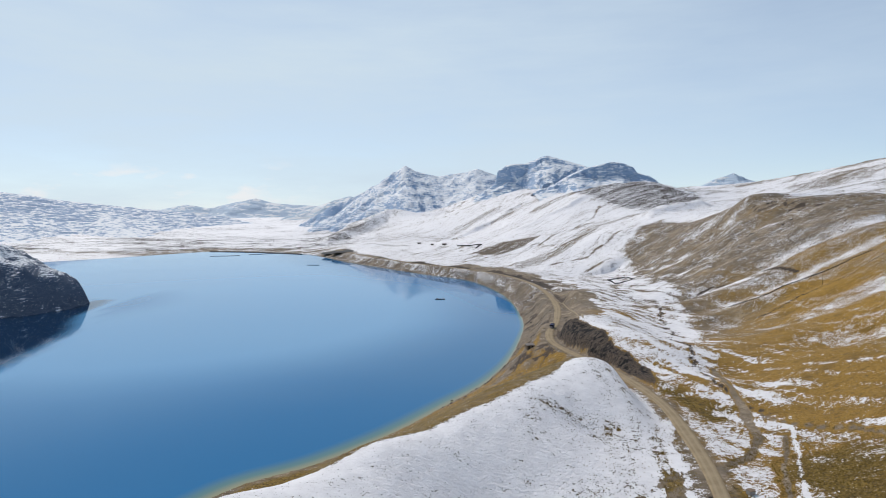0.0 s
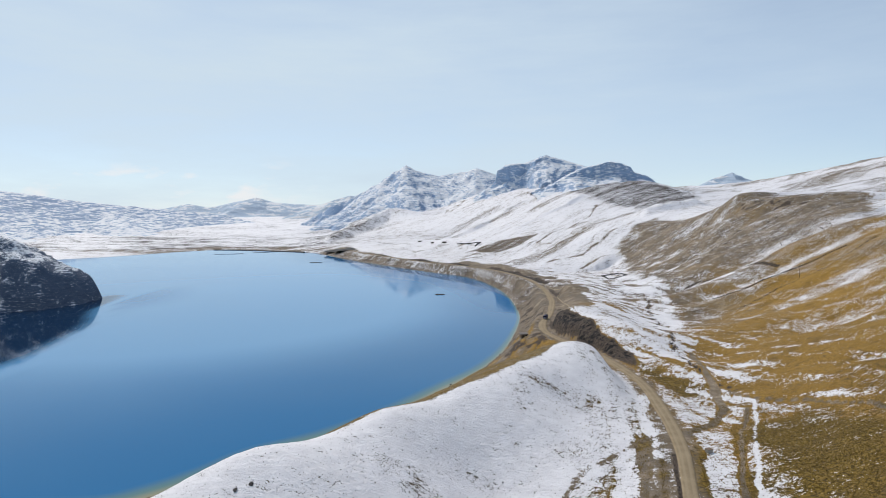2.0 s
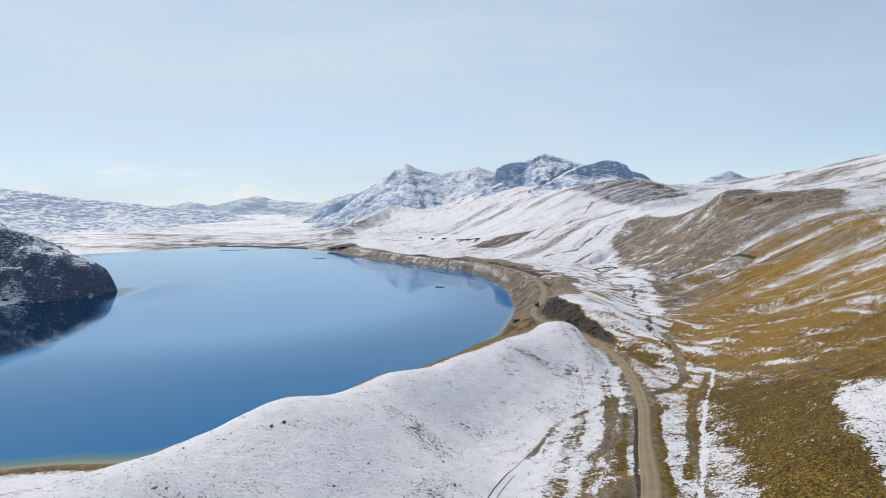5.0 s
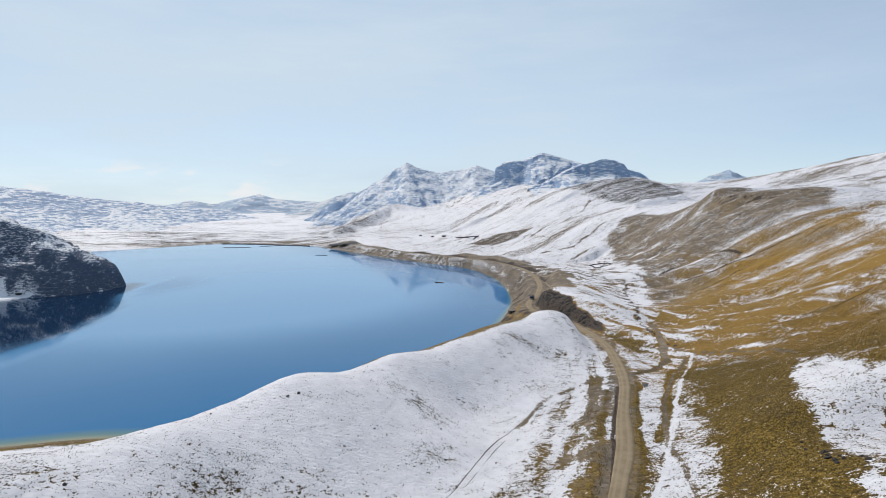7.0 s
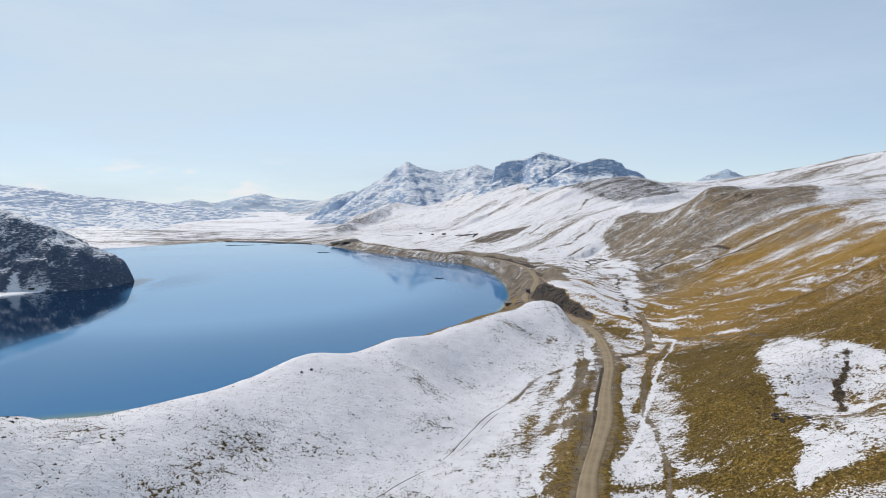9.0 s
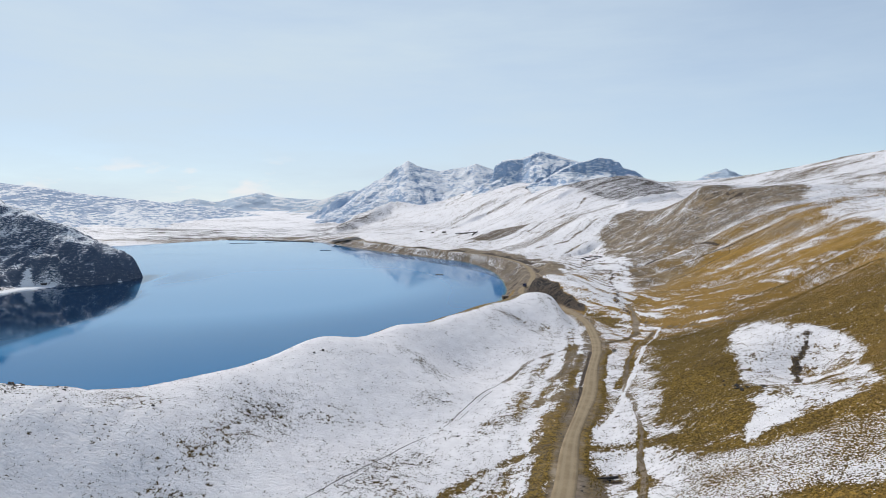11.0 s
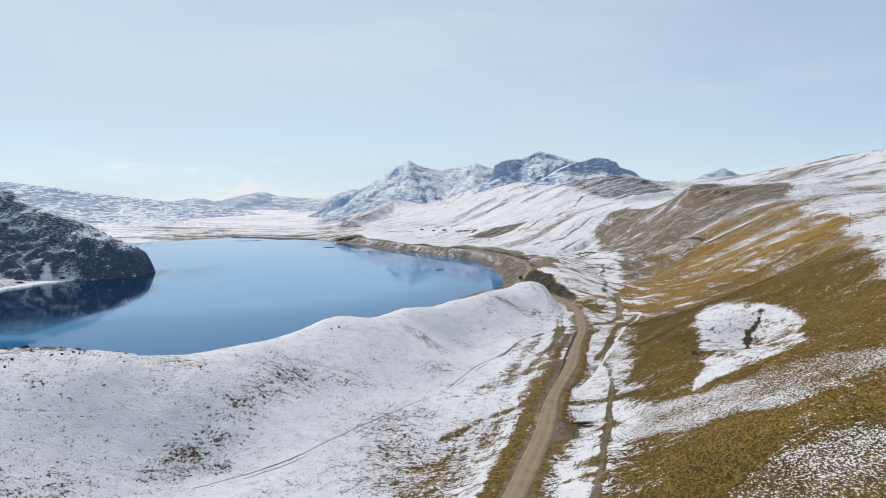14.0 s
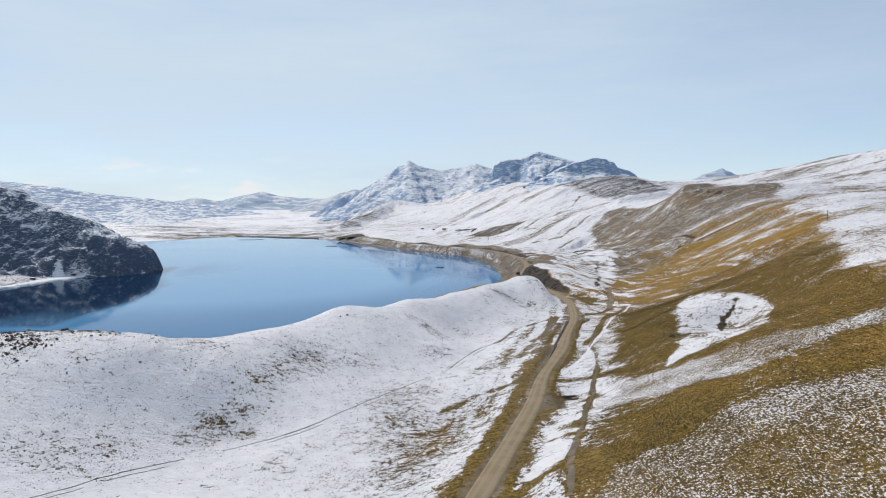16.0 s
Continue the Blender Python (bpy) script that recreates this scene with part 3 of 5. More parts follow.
def ground_cover(x, y, h, shore, road, side):
    wob, wob2 = fbm(x, y, 30, 4, 61), fbm(x, y, 9, 3, 67)
    ux, uy = x + 3.0 * wob2 + 2.0 * wob, y + 3.0 * fbm(x, y, 11, 3, 69)
    west = side > 0
    snow = np.full(x.shape, 0.86) + 0.06 * wob + 0.08 * sstep(70, 50, x) * sstep(230, 190, y)
    snow = snow - 0.05 * sstep(10, 40, x + 45) * sstep(60, 10, y)
    snow = snow - 0.30 * np.minimum(blots(ux, uy, PATCHES, True), 1.2)
    # lake side of the near hill and the strip between road and lake
    band = 7 + 17 * sstep(-110, 20, x) + 2.5 * wob2 + 9 * sstep(5, 35, x) * sstep(150, 175, y)
    snow = np.where((shore < band + 6) & (y < 700), snow * sstep(band - 4, band + 5, shore), snow)
    brow, lee, _ = near_line(0.5 * (x + ux), 0.5 * (y + uy), [(-82, 46), (-66, 58), (-50, 83), (-25, 111), (-8, 126), (7, 140), (17, 152), (28, 163), (38, 175), (46, 189), (50, 200), (54, 215)])
    lakeward = sstep(1.0, 4.5, brow * lee) * sstep(-55, -25, x) * sstep(250, 225, y) * sstep(75, 60, x)
    snow = snow * (1 - lakeward)
    strip = sstep(-250, -200, x) * sstep(212, 236, y + 5 * wob2 + 0.6 * (x - 40)) * np.where(west, 1.0, sstep(9, 4, road + 2 * wob2)) * sstep(1000, 900, y)
    snow = snow * (1 - strip)
    bank = sstep(262, 276, y + 4 * wob2) * sstep(690, 480, y) * sstep(25, 19, road + 4 * wob2) * (~west)
    snow = snow * (1 - bank)
    field = region(ux, uy, [(33, 754), (80, 786), (126, 746), (98, 716), (66, 712)], 4)
    snow = snow - 0.55 * field
    snow = snow - 0.5 * sstep(4.8, 2.4, road + 1.5 * wob2) * sstep(230, 200, y) - 0.10 * sstep(22, 8, road + 6 * wob2) * sstep(230, 200, y)
    # the valley floor, trodden and threaded by a stream
    valley = sstep(58, 75, x) * sstep(165, 140, x) * sstep(620, 400, y) * sstep(-10, 40, y)
    stream = near_line(ux, uy, STREAM)[0]
    snow = snow - valley * (0.07 - 0.10 * wob - 0.12 * wob2) - 0.55 * valley * sstep(1.7, 0.4, stream + 0.9 * fbm(x, y, 5, 3, 121))
    # the eastern slope: straw grass with snow in the rills
    brown = region(ux, uy, BROWN, 5)
    rills = np.zeros(x.shape)
    bend = y + 5 * wob + 0.06 * (x - 180) + 2 * wob2
    for at, half, much in ((351, 12, .52), (372, 4, .10), (311, 6, .48), (250, 12, .48), (206, 12, .54), (151, 8, .42), (121, 5, .22), (400, 5, .16), (432, 8, .18), (474, 12, .24), (515, 6, .12), (590, 12, .25), (229, 4, .2), (330, 4, .12)):
        rills = np.maximum(rills, much * sstep(half * 1.6, half * 0.3, np.abs(bend - at)))
    rills = rills * sstep(122, 165, x) * np.clip(0.8 + 0.4 * wob + 0.4 * wob2, 0, 1.3) + 0.11 * fbm(0.16 * x, bend, 7, 3, 107) + 0.08 * fbm(0.3 * x, y, 3, 2, 109)
    south = region(ux, uy, SOUTH, 4)
    rills = rills * (1 - south)
    on_slope = 0.06 + rills + 0.10 * wob * (1 - south) + (0.15 + 0.16 * wob2) * sstep(330, 420, y) + 0.16 * sstep(125, 100, x) * sstep(120, 170, y) * (1 + wob)
    on_slope = on_slope + (0.72 + 0.20 * wob2 - 0.35 * sstep(0.25, 0.6, fbm(x, y, 6, 3, 169))) * region(0.3 * x + 0.7 * ux, 0.3 * y + 0.7 * uy, POND, 1.8) + (0.35 + 0.16 * wob2 + 0.10 * wob) * region(ux, uy, MOTTLED, 2.5)
    on_slope = on_slope + (0.16 + 0.10 * wob + 0.14 * wob2 + 0.05 * sstep(40, 66, x)) * south
    on_slope = on_slope + (0.28 + 0.18 * wob2) * region(ux, uy, [(84, 178), (110, 184), (118, 160), (109, 128), (99, 132), (84, 140), (76, 135)], 5)
    snow = snow * (1 - brown) + on_slope * brown
    gold = region(0.5 * (x + ux), 0.5 * (y + uy), GOLD_BAND, 1.5)
    for line, wide in GOLD_STRIPS:
        gold = np.maximum(gold, sstep(wide, 0.4 * wide, near_line(x + 0.5 * wob2, y + 0.5 * wob, line)[0] + 0.5 * fbm(x, y, 3, 3, 123)))
    snow = snow - 0.55 * gold
    foot = region(ux, uy, [(15, -24), (20, -4), (26, 12), (33, 17), (40, 16), (36, 3), (32, -12), (27, -26), (20, -32)], 2)
    snow = snow - foot * (0.34 + 0.55 * fbm(x, y, 8, 3, 167))
    snow = snow - 0.38 * sstep(8.5, 4, road + 3 * wob2) * sstep(100, 60, y)
    # shade of the culvert's hollow, painted on flat ground as dark rock
    pit_shade = blots(x + 0.4 * wob2, y + 0.3 * wob2, [(34.8, 21.0, 2.3, 0.7, 5, 1.0)])
    hill = sstep(70, 50, x) * sstep(230, 190, y)
    trodden = sstep(40, 52, x - 0.25 * (y - 60)) * (1 - brown) * sstep(100, 85, x) * sstep(150, 130, y)
    snow = snow - trodden * (0.15 + 0.16 * wob2)
    crestline = near_line(x, y + wob2, [(30, -22), (45, -18), (60, -20), (75, -22), (100, -26), (130, -30)])[0]
    golden = sstep(9, 3, crestline + 2 * wob2) * brown
    green = np.clip(hill * (1 - brown) + 0.9 * region(ux, uy, OLIVE, 3) + 0.15 * gold + 0.75 * brown * sstep(118, 86, y + 0.3 * (x - 130) + 10 * wob) + 0.3 * wob - 0.4 * golden, 0, 1)
    moss = np.minimum(near_line(x, y + wob2, [(27, 38), (17, 35), (9, 29), (2, 23)])[0], near_line(x, y + 0.6 * wob2, [(34, 36), (43, 34), (50, 31)])[0])
    snow = snow - 0.4 * sstep(2.2, 0.8, moss)
    green = np.maximum(green, sstep(2.2, 0.8, moss))
    snow = snow - 0.07 * sstep(-45, -85, x) * sstep(90, 60, y) * (1 + 0.8 * wob)
    yard = blots(ux, uy, [(31, 17, 8, 5, 40, 1.3), (38, 84, 20, 5, 66, 0.6), (45, 104, 13, 4.5, 66, 0.9), (57, 124, 7, 3, 10, 0.9), (51, 114, 6, 4, 60, 0.7), (30, 66, 14, 4, 60, 0.5)])
    snow = snow - 0.42 * yard * np.clip(0.75 + 1.1 * fbm(0.3 * x, y, 5, 3, 171) + 0.6 * wob2, 0, 1.2)
    soil = np.clip(0.55 * yard - 0.2 * gold + 0.1 * hill + 0.2 * valley + 0.28 * south + 0.9 * sstep(520, 640, y) + (0.30 + 0.25 * wob) * sstep(205, 250, y) + 0.62 * sstep(300, 370, y) + 0.6 * sstep(5, 2.6, road + wob2) + strip * (0.30 + 0.45 * sstep(290, 420, y) + 0.3 * wob2 + 0.5 * fbm(0.06 * (x + y), shore, 4.5, 3, 141)) + 0.5 * sstep(6, 2, shore) + (0.3 + 0.3 * sstep(290, 420, y)) * bank + 0.6 * field, 0, 1)
    worn = np.zeros(x.shape)
    for line, wide, much in zip(TRACKS, (0.9, 1.5, 1.1, 1.0, 1.1), (0.40, 0.85, 0.60, 0.55, 0.6)):
        d = near_line(x + 0.8 * wob2, y, line)[0]
        d = d + 0.3 * wide * np.clip(fbm(x, y, 7, 3, 127), -0.5, 1)
        snow, soil = snow - much * sstep(wide, wide * 0.4, d), np.maximum(soil, 0.9 * sstep(wide, wide * 0.4, d))
        worn = np.maximum(worn, sstep(wide * 1.2, wide * 0.5, d))
    wall = near_line(x + 0.6 * wob2, y, [(92, 152), (83, 134), (71, 111), (66, 100), (60, 87), (55, 75), (49, 63), (41, 49), (37, 41)])[0]
    snow = snow + 0.6 * sstep(0.6, 0.2, wall)
    rock = (0.62 + 1.13 * sstep(194, 208, y + 3 * wob2)) * region(0.4 * ux + 0.6 * x, 0.4 * uy + 0.6 * y, CUT_BANK, 1.4) * (~west) * (1 - 0.5 * sstep(0.2, 0.6, fbm(x, y, 4, 3, 137))) * sstep(2.6, 4, road)
    rock = np.maximum(rock, ((0.30 + 0.30 * sstep(420, 600, y) + 0.2 * wob2) * (bank + strip) * sstep(330, 450, y)) * sstep(2.2, 3.4, road))
    snow = snow + 0.26 * (bank + strip) * sstep(400, 560, y) * (1 + wob2) * sstep(2.2, 3.4, road)
    rock = np.maximum(rock, 0.62 * strip * sstep(0.05, 0.5, fbm(x, y, 5, 3, 105)) * sstep(2.4, 4, road))
    step = sstep(0.55, 0.95, np.sin(0.8 * shore + 3 * wob2 + 2 * wob)) * strip * sstep(470, 380, y)
    rock, soil = np.maximum(rock, 0.5 * step), soil - 0.25 * step
    soil, green = np.maximum(soil, 0.42 * lakeward), np.maximum(green, 0.45 * lakeward * (1 + wob2))
    snow = snow - 0.8 * rock
    scrub = region(ux, uy, [(69, 210), (72, 193), (74, 177), (85, 166), (82, 158), (71, 156), (68, 175)], 2)
    snow, green = snow - 0.34 * scrub, np.maximum(green, scrub)
    creek = near_line(x + 0.5 * wob2, y + 0.5 * wob, [(101, 68), (97, 62), (92, 57), (89, 51), (85, 46)])[0]
    rock = np.maximum(rock, 0.9 * sstep(0.9, 0.3, creek + 0.9 * fbm(x, y, 3, 3, 111)))
    for line, wide in (([(54, 115), (48, 97), (41, 74), (34, 52)], 0.7), ([(-216, 1087), (-171, 1049), (-118, 962), (-78, 924), (-48, 884)], 1.6), ([(41, -23), (43, -25), (45.5, -25)], 0.35), ([(172, 345), (179, 348), (184, 343), (188, 328), (192, 317)], 1.8), ([(156, 356), (164, 358), (170, 354)], 1.8)):
        rock = np.maximum(rock, 0.85 * sstep(wide, wide * 0.4, near_line(x + 0.6 * wob2, y + wob2, line)[0]))
    cutting = (~west) * sstep(2.8, 4.2, road) * sstep(13, 8, road + 2 * wob2) * sstep(430, 480, y) * sstep(900, 800, y) * sstep(-0.5, 0.1, fbm(x, y, 50, 2, 83))
    rock = np.maximum(rock, 0.7 * cutting)
    snow = snow - 0.7 * rock
    rock = np.maximum(rock, 0.34 * hill * sstep(4, 7, road))
    rock = np.maximum(rock, valley * (1 - np.clip(bank + strip, 0, 1)) * (0.36 + 0.5 * sstep(0.8, 0.3, stream)))
    streak = sstep(0.25, 0.7, fbm(0.8 * x + 0.6 * y, 3.2 * (0.8 * y - 0.6 * x), 120, 3, 87)) * sstep(560, 640, y) * sstep(-100, 60, x)
    rock = np.maximum(rock, 0.36 * sstep(560, 660, y))
    snow = snow - 0.26 * streak - 0.06 * sstep(560, 640, y) - 0.34 * region(ux, uy, SCREE, 14)
    for line, wide in (([(117, 708), (138, 728), (167, 741), (200, 790), (229, 858)], 2.2), ([(115, 641), (139, 666), (154, 670), (180, 690)], 1.9), ([(113, 600), (147, 597), (169, 614), (192, 626)], 1.9), ([(138, 566), (162, 573)], 1.7)):
        d = near_line(x + 2 * wob2, y + 4 * wob, line)[0]
        snow = snow - 0.45 * sstep(1.6 * wide, wide * 0.2, d) * (1 + wob2)
        rock = np.maximum(rock, 0.5 * sstep(wide, wide * 0.3, d))
    band = region(x + 12 * wob, y + 12 * wob2, [(560, 930), (597, 1020), (628, 1032), (730, 1147), (830, 1200), (830, 1087), (705, 943), (632, 923)], 20)
    snow, rock = snow - 0.34 * band, np.maximum(rock, 0.35 * band)
    ledges = region(ux, uy, [(236, 462), (250, 478), (262, 456), (285, 420), (292, 405), (268, 418), (247, 436)], 3) * sstep(-0.1, 0.4, fbm(0.5 * x, y, 3, 3, 119))
    snow, rock = snow - 0.2 * ledges, np.maximum(rock, 0.6 * ledges)
    along, cross = 0.75 * x + 0.66 * y, 0.75 * y - 0.66 * x
    crease = 1 - np.abs(2 * vnoise(along / 150 + 0.4 * wob, cross / 34 + 0.25 * wob, 113) - 1)
    snow = snow - 0.34 * sstep(0.90, 0.985, crease) * sstep(-0.2, 0.35, fbm(x, y, 110, 2, 117)) * sstep(560, 640, y) * sstep(-160, -60, x)
    rock = np.maximum(rock, 0.5 * field)
    snow = snow - 0.13 * sstep(-60, -130, x) * sstep(1000, 1080, y) * sstep(1420, 1340, y) * sstep(-330, -260, x)
    away = np.hypot(x, y)
    far = sstep(900, 1300, away)
    snow = snow - far * (0.0 + 0.26 * fbm(0.5 * x, y, 55, 5, 71, 0.65)) * sstep(100, -250, x)
    rock = np.maximum(rock, 0.9 * sstep(950, 1100, y) * sstep(0, -200, x))
    scree = region(ux, uy, SCREE, 14)
    rock = np.maximum(rock, 0.85 * scree)
    snow = snow - 0.40 * sstep(0.1, 0.6, fbm(x * 0.35, y, 120, 3, 77)) * sstep(420, 600, x) * sstep(600, 800, y)
    edge = np.clip(bank + strip, 0, 1) * sstep(370, 470, y) * sstep(1.8, 2.6, road)
    dark = sstep(2.6, 4.0, road) * sstep(10, 6, road + 2.5 * wob2) * (~west) * sstep(-0.6, -0.1, fbm(x, y, 60, 2, 83)) * sstep(330, 420, y)
    snow = snow * (1 - edge) + edge * (0.32 + 0.30 * fbm(0.1 * (x - y), shore, 6, 3, 125) + 0.10 * wob - 0.7 * dark)
    rock = rock * (1 - edge) + edge * (0.42 + 0.12 * wob2 + 0.8 * dark)
    rock = np.maximum(rock, 0.42 * sstep(2.0, 0.8, moss))
    # bare ribs that run down the valley sides towards the stream
    low = sstep(62, 78, x) * sstep(215, 150, x) * sstep(105, 150, y) * sstep(620, 480, y)
    u, v = 0.45 * (x - 100) - 0.9 * (y - 250), 0.9 * (x - 100) + 0.45 * (y - 250)
    rib = low * (0.72 * fbm(0.22 * u + 0.5 * wob2, v, 3.2, 4, 131, 0.66) - 0.10)
    hills = sstep(560, 660, y) * sstep(-190, -120, x)
    rib = rib + hills * (0.20 * fbm(0.13 * along + 0.6 * wob, cross, 6.5, 4, 151, 0.62) - 0.0)
    # the plateau above the slope, blown half bare
    plateau = sstep(120, 150, x) * (1 - brown) * sstep(40, 90, y) * sstep(520, 420, y) * sstep(235, 250, x + 0.9 * (200 - y) * (y < 200) + 60)
    snow = snow - plateau * (0.22 + 0.30 * fbm(x, 1.6 * y, 34, 4, 153))
    soil = np.maximum(soil, 0.45 * plateau)
    flank = sstep(26, 12, road + 3 * wob2) * sstep(3.5, 6, road) * west * sstep(85, 110, y) * sstep(225, 200, y)
    rib = rib + flank * (0.40 * fbm(0.07 * (x + y), road + 0.8 * wob2, 2.0, 3, 157, 0.6) - 0.07)
    trampled = west * sstep(30, 9, road + 7 * wob) * sstep(3, 5, road) * sstep(-10, 25, y) * sstep(134, 118, y)
    rib = rib + trampled * (0.55 * fbm(0.10 * y, road + 1.2 * wob2, 2.6, 4, 161, 0.62) - 0.13)
    soil = np.maximum(soil, 0.38 * trampled)
    fine = np.clip(np.maximum(south, region(ux, uy, MOTTLED, 4)) + 0.55 * brown * sstep(118, 140, x) * sstep(420, 330, y), 0, 1)
    beyond = sstep(-270, -300, x) * sstep(700, 600, y)
    rock, snow = np.maximum(rock, 0.9 * beyond), snow - 0.3 * beyond
    # the bare flats beyond the lake's head
    flats = sstep(930, 1010, y) * sstep(-140, -210, x) * sstep(1500, 1300, y)
    mud = flats * sstep(80, 40, shore + 22 * wob)
    snow = snow - 0.16 * flats * (1 + 0.8 * wob) * (1 - mud)
    snow, soil, rock = snow * (1 - mud) + mud * (0.40 + 0.2 * wob2), np.maximum(soil, 0.8 * mud), rock * (1 - mud) + 0.38 * mud
    rib = rib + flats * 0.42 * fbm(0.22 * x, y, 16, 5, 159, 0.65)
    rock, snow = np.maximum(rock * (1 - 0.9 * worn), 1.5 * pit_shade), snow - pit_shade
    soil = np.maximum(soil, 0.4 * foot)
    cut = dark * sstep(340, 420, y) * sstep(960, 900, y)
    snow, rock = snow - 0.9 * cut, np.maximum(rock, 1.3 * cut)
    return {"snow": snow, "soil": soil, "green": green, "rock": rock, "rib": rib, "fine": fine}


def build_ground():
    a0 = np.radians(np.r_[np.linspace(-47, 47, 760), np.linspace(47, 313, 90)[1:-1]])
    r = np.r_[np.linspace(0.5, 28, 14)[:-1], 28 * np.exp(np.linspace(0, math.log(420 / 28), 440)), np.linspace(420, 1250, 390)[1:], 1250 * np.exp(np.linspace(0, math.log(4700 / 1250), 110))[1:]]
    r, a = np.meshgrid(r, a0, indexing="ij")
    x, y = 4 + r * np.sin(a), -150 + r * np.cos(a)
    h, shore, road, side = land(x, y)
    ob = sheet("ground", x, y, h, GROUND, True, ground_cover(x, y, h, shore, road, side))
    return tagged(ob, "snow-dusted high valley ground with straw-coloured grass and bare soil", "ground", kind="structure")


build_ground()


def build_lake():
    xs, ys = np.meshgrid(np.r_[np.linspace(-680, -160, 40), np.linspace(-155, 75, 160)], np.r_[np.linspace(95, 420, 190), np.linspace(425, 1080, 80)])
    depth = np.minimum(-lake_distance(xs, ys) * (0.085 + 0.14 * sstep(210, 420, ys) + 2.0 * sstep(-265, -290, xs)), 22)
    # raised here only to paint the headland's dark reflection, not for real depth
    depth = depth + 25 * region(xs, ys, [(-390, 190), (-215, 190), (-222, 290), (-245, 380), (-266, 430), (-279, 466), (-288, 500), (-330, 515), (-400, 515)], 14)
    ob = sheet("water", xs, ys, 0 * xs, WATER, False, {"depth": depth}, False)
    return tagged(ob, "calm deep blue mountain lake with a pale shallow edge", "lake", kind="structure")


build_lake()


def build_road():
    line = smooth_line(ROAD, 24)[:, :3]
    d = np.gradient(line[:, :2], axis=0)
    d /= np.linalg.norm(d, axis=1)[:, None]
    wob = 0.25 * fbm(line[:, 0], line[:, 1], 25, 2, 81)
    across = np.array([-1.12, -1, -0.7, -0.42, -0.15, 0.15, 0.42, 0.7, 1, 1.12])
    lift = np.array([-0.35, -0.02, 0.05, 0.02, 0.08, 0.08, 0.02, 0.05, -0.02, -0.35])
    half = (ROAD_HALF + wob)[:, None] * across[None]
    x, y = line[:, :1] + d[:, 1:] * half, line[:, 1:2] - d[:, :1] * half
    z = line[:, 2:] + lift[None]
    ob = sheet("road", x, y, z, GRAVEL, False, {"across": np.broadcast_to(across, x.shape)})
    return tagged(ob, "winding unpaved tan gravel road along the lake", "road", kind="structure")


build_road()


def build_ruts():
    """Two wheel ruts over the snowy hill, worn through in stretches."""
    line = smooth_line([(-92, -46), (-74, -26), (-66, -14), (-52, 2), (-38, 8.5), (-30, 14), (-20, 28), (-9, 41), (4, 58), (13, 78), (22, 95), (36, 114)], 30)
    d = np.gradient(line, axis=0)
    d /= np.linalg.norm(d, axis=1)[:, None]
    worn = fbm(line[:, 0], line[:, 1], 9, 3, 163)
    deep = np.exp(-(((line[:, 0] + 35) / 5) ** 2)) + 0.8 * np.exp(-(((line[:, 0] - 14) / 8) ** 2)) + 0.5 * np.exp(-(((line[:, 0] + 66) / 6) ** 2))
    for aside in (-0.8, 0.8):
        broad = np.clip((0.06 if aside < 0 else -0.02) + 0.12 * worn + (0.2 if aside < 0 else 0.12) * deep, 0.0, 0.30)[:, None]
        half = (0.01 + 0.7 * broad) * np.array([-1.0, -0.5, 0.5, 1.0])
        x, y = line[:, :1] + d[:, 1:] * (half + aside), line[:, 1:] - d[:, :1] * (half + aside)
        z = land(x.copy(), y.copy())[0] + np.array([-0.15, 0.07, 0.07, -0.15]) - 0.6 * sstep(0.05, 0.0, broad)
        tagged(sheet("wheel_rut", x, y, z, RUT, False), "dark wheel rut worn through the thin snow", "wheel rut", kind="structure")


build_ruts()


# mountains
def mountain(name, label, ridges, fall, box, step, material, snow, crag, seed, floor=-10, cliff=None, size=60, band=0.06, bare=0.0, stretch=0.5):
    """A massif: the highest of its ridges, each falling away to both sides, roughened into spurs and gullies."""
    xs, ys = np.meshgrid(np.arange(box[0], box[1], step), np.arange(box[2], box[3], step))
    wx, wy = xs + size * 0.30 * fbm(xs, ys, size, 3, seed), ys + size * 0.30 * fbm(xs, ys, size, 3, seed + 9)
    h, d0 = np.full(xs.shape, -1e3), np.full(xs.shape, 1e4)
    for ridge in ridges:
        d, _, (top,) = near_line(xs, ys, ridge)
        d2, _, (top2,) = near_line(wx, wy, ridge)
        k = sstep(0, size * 0.6, d)
        dd = d * (1 - k) + k * d2
        hh = top * (1 - k) + k * top2 - fall * dd**0.95
        if cliff is not None:
            hh = hh - cliff(xs, ys, dd + 2.5 * fbm(xs, ys, 9, 3, seed + 2))
        h, d0 = np.maximum(h, hh), np.minimum(d0, d)
    near = sstep(0, size * 0.8, d0)
    h = h + 0.6 * crag * (ridged(wx, wy, size, 5, seed + 3) - 0.45) * (0.12 + 0.88 * near) + 0.2 * crag * fbm(xs, ys, size * 0.3, 4, seed + 5) * (0.4 + 0.6 * near)
    gy, gx = np.gradient(h, step)
    steep = np.hypot(gx, gy)
    cover = snow - 0.6 * sstep(fall * 1.0, fall * 2.4, steep) + 0.10 * fbm(xs, ys, size * 1.5, 4, seed + 7, 0.65) + 0.16 * fbm(xs, stretch * ys, size * 0.3, 4, seed + 6, 0.65) + band * np.sin(h / 4.5 + 2 * fbm(xs, ys, size, 2, seed + 8))
    cover = cover - bare * sstep(110, 50, h)
    ob = sheet(name, xs, ys, np.maximum(h, floor), material, False, {"snow": cover})
    return tagged(ob, label, "mountain")


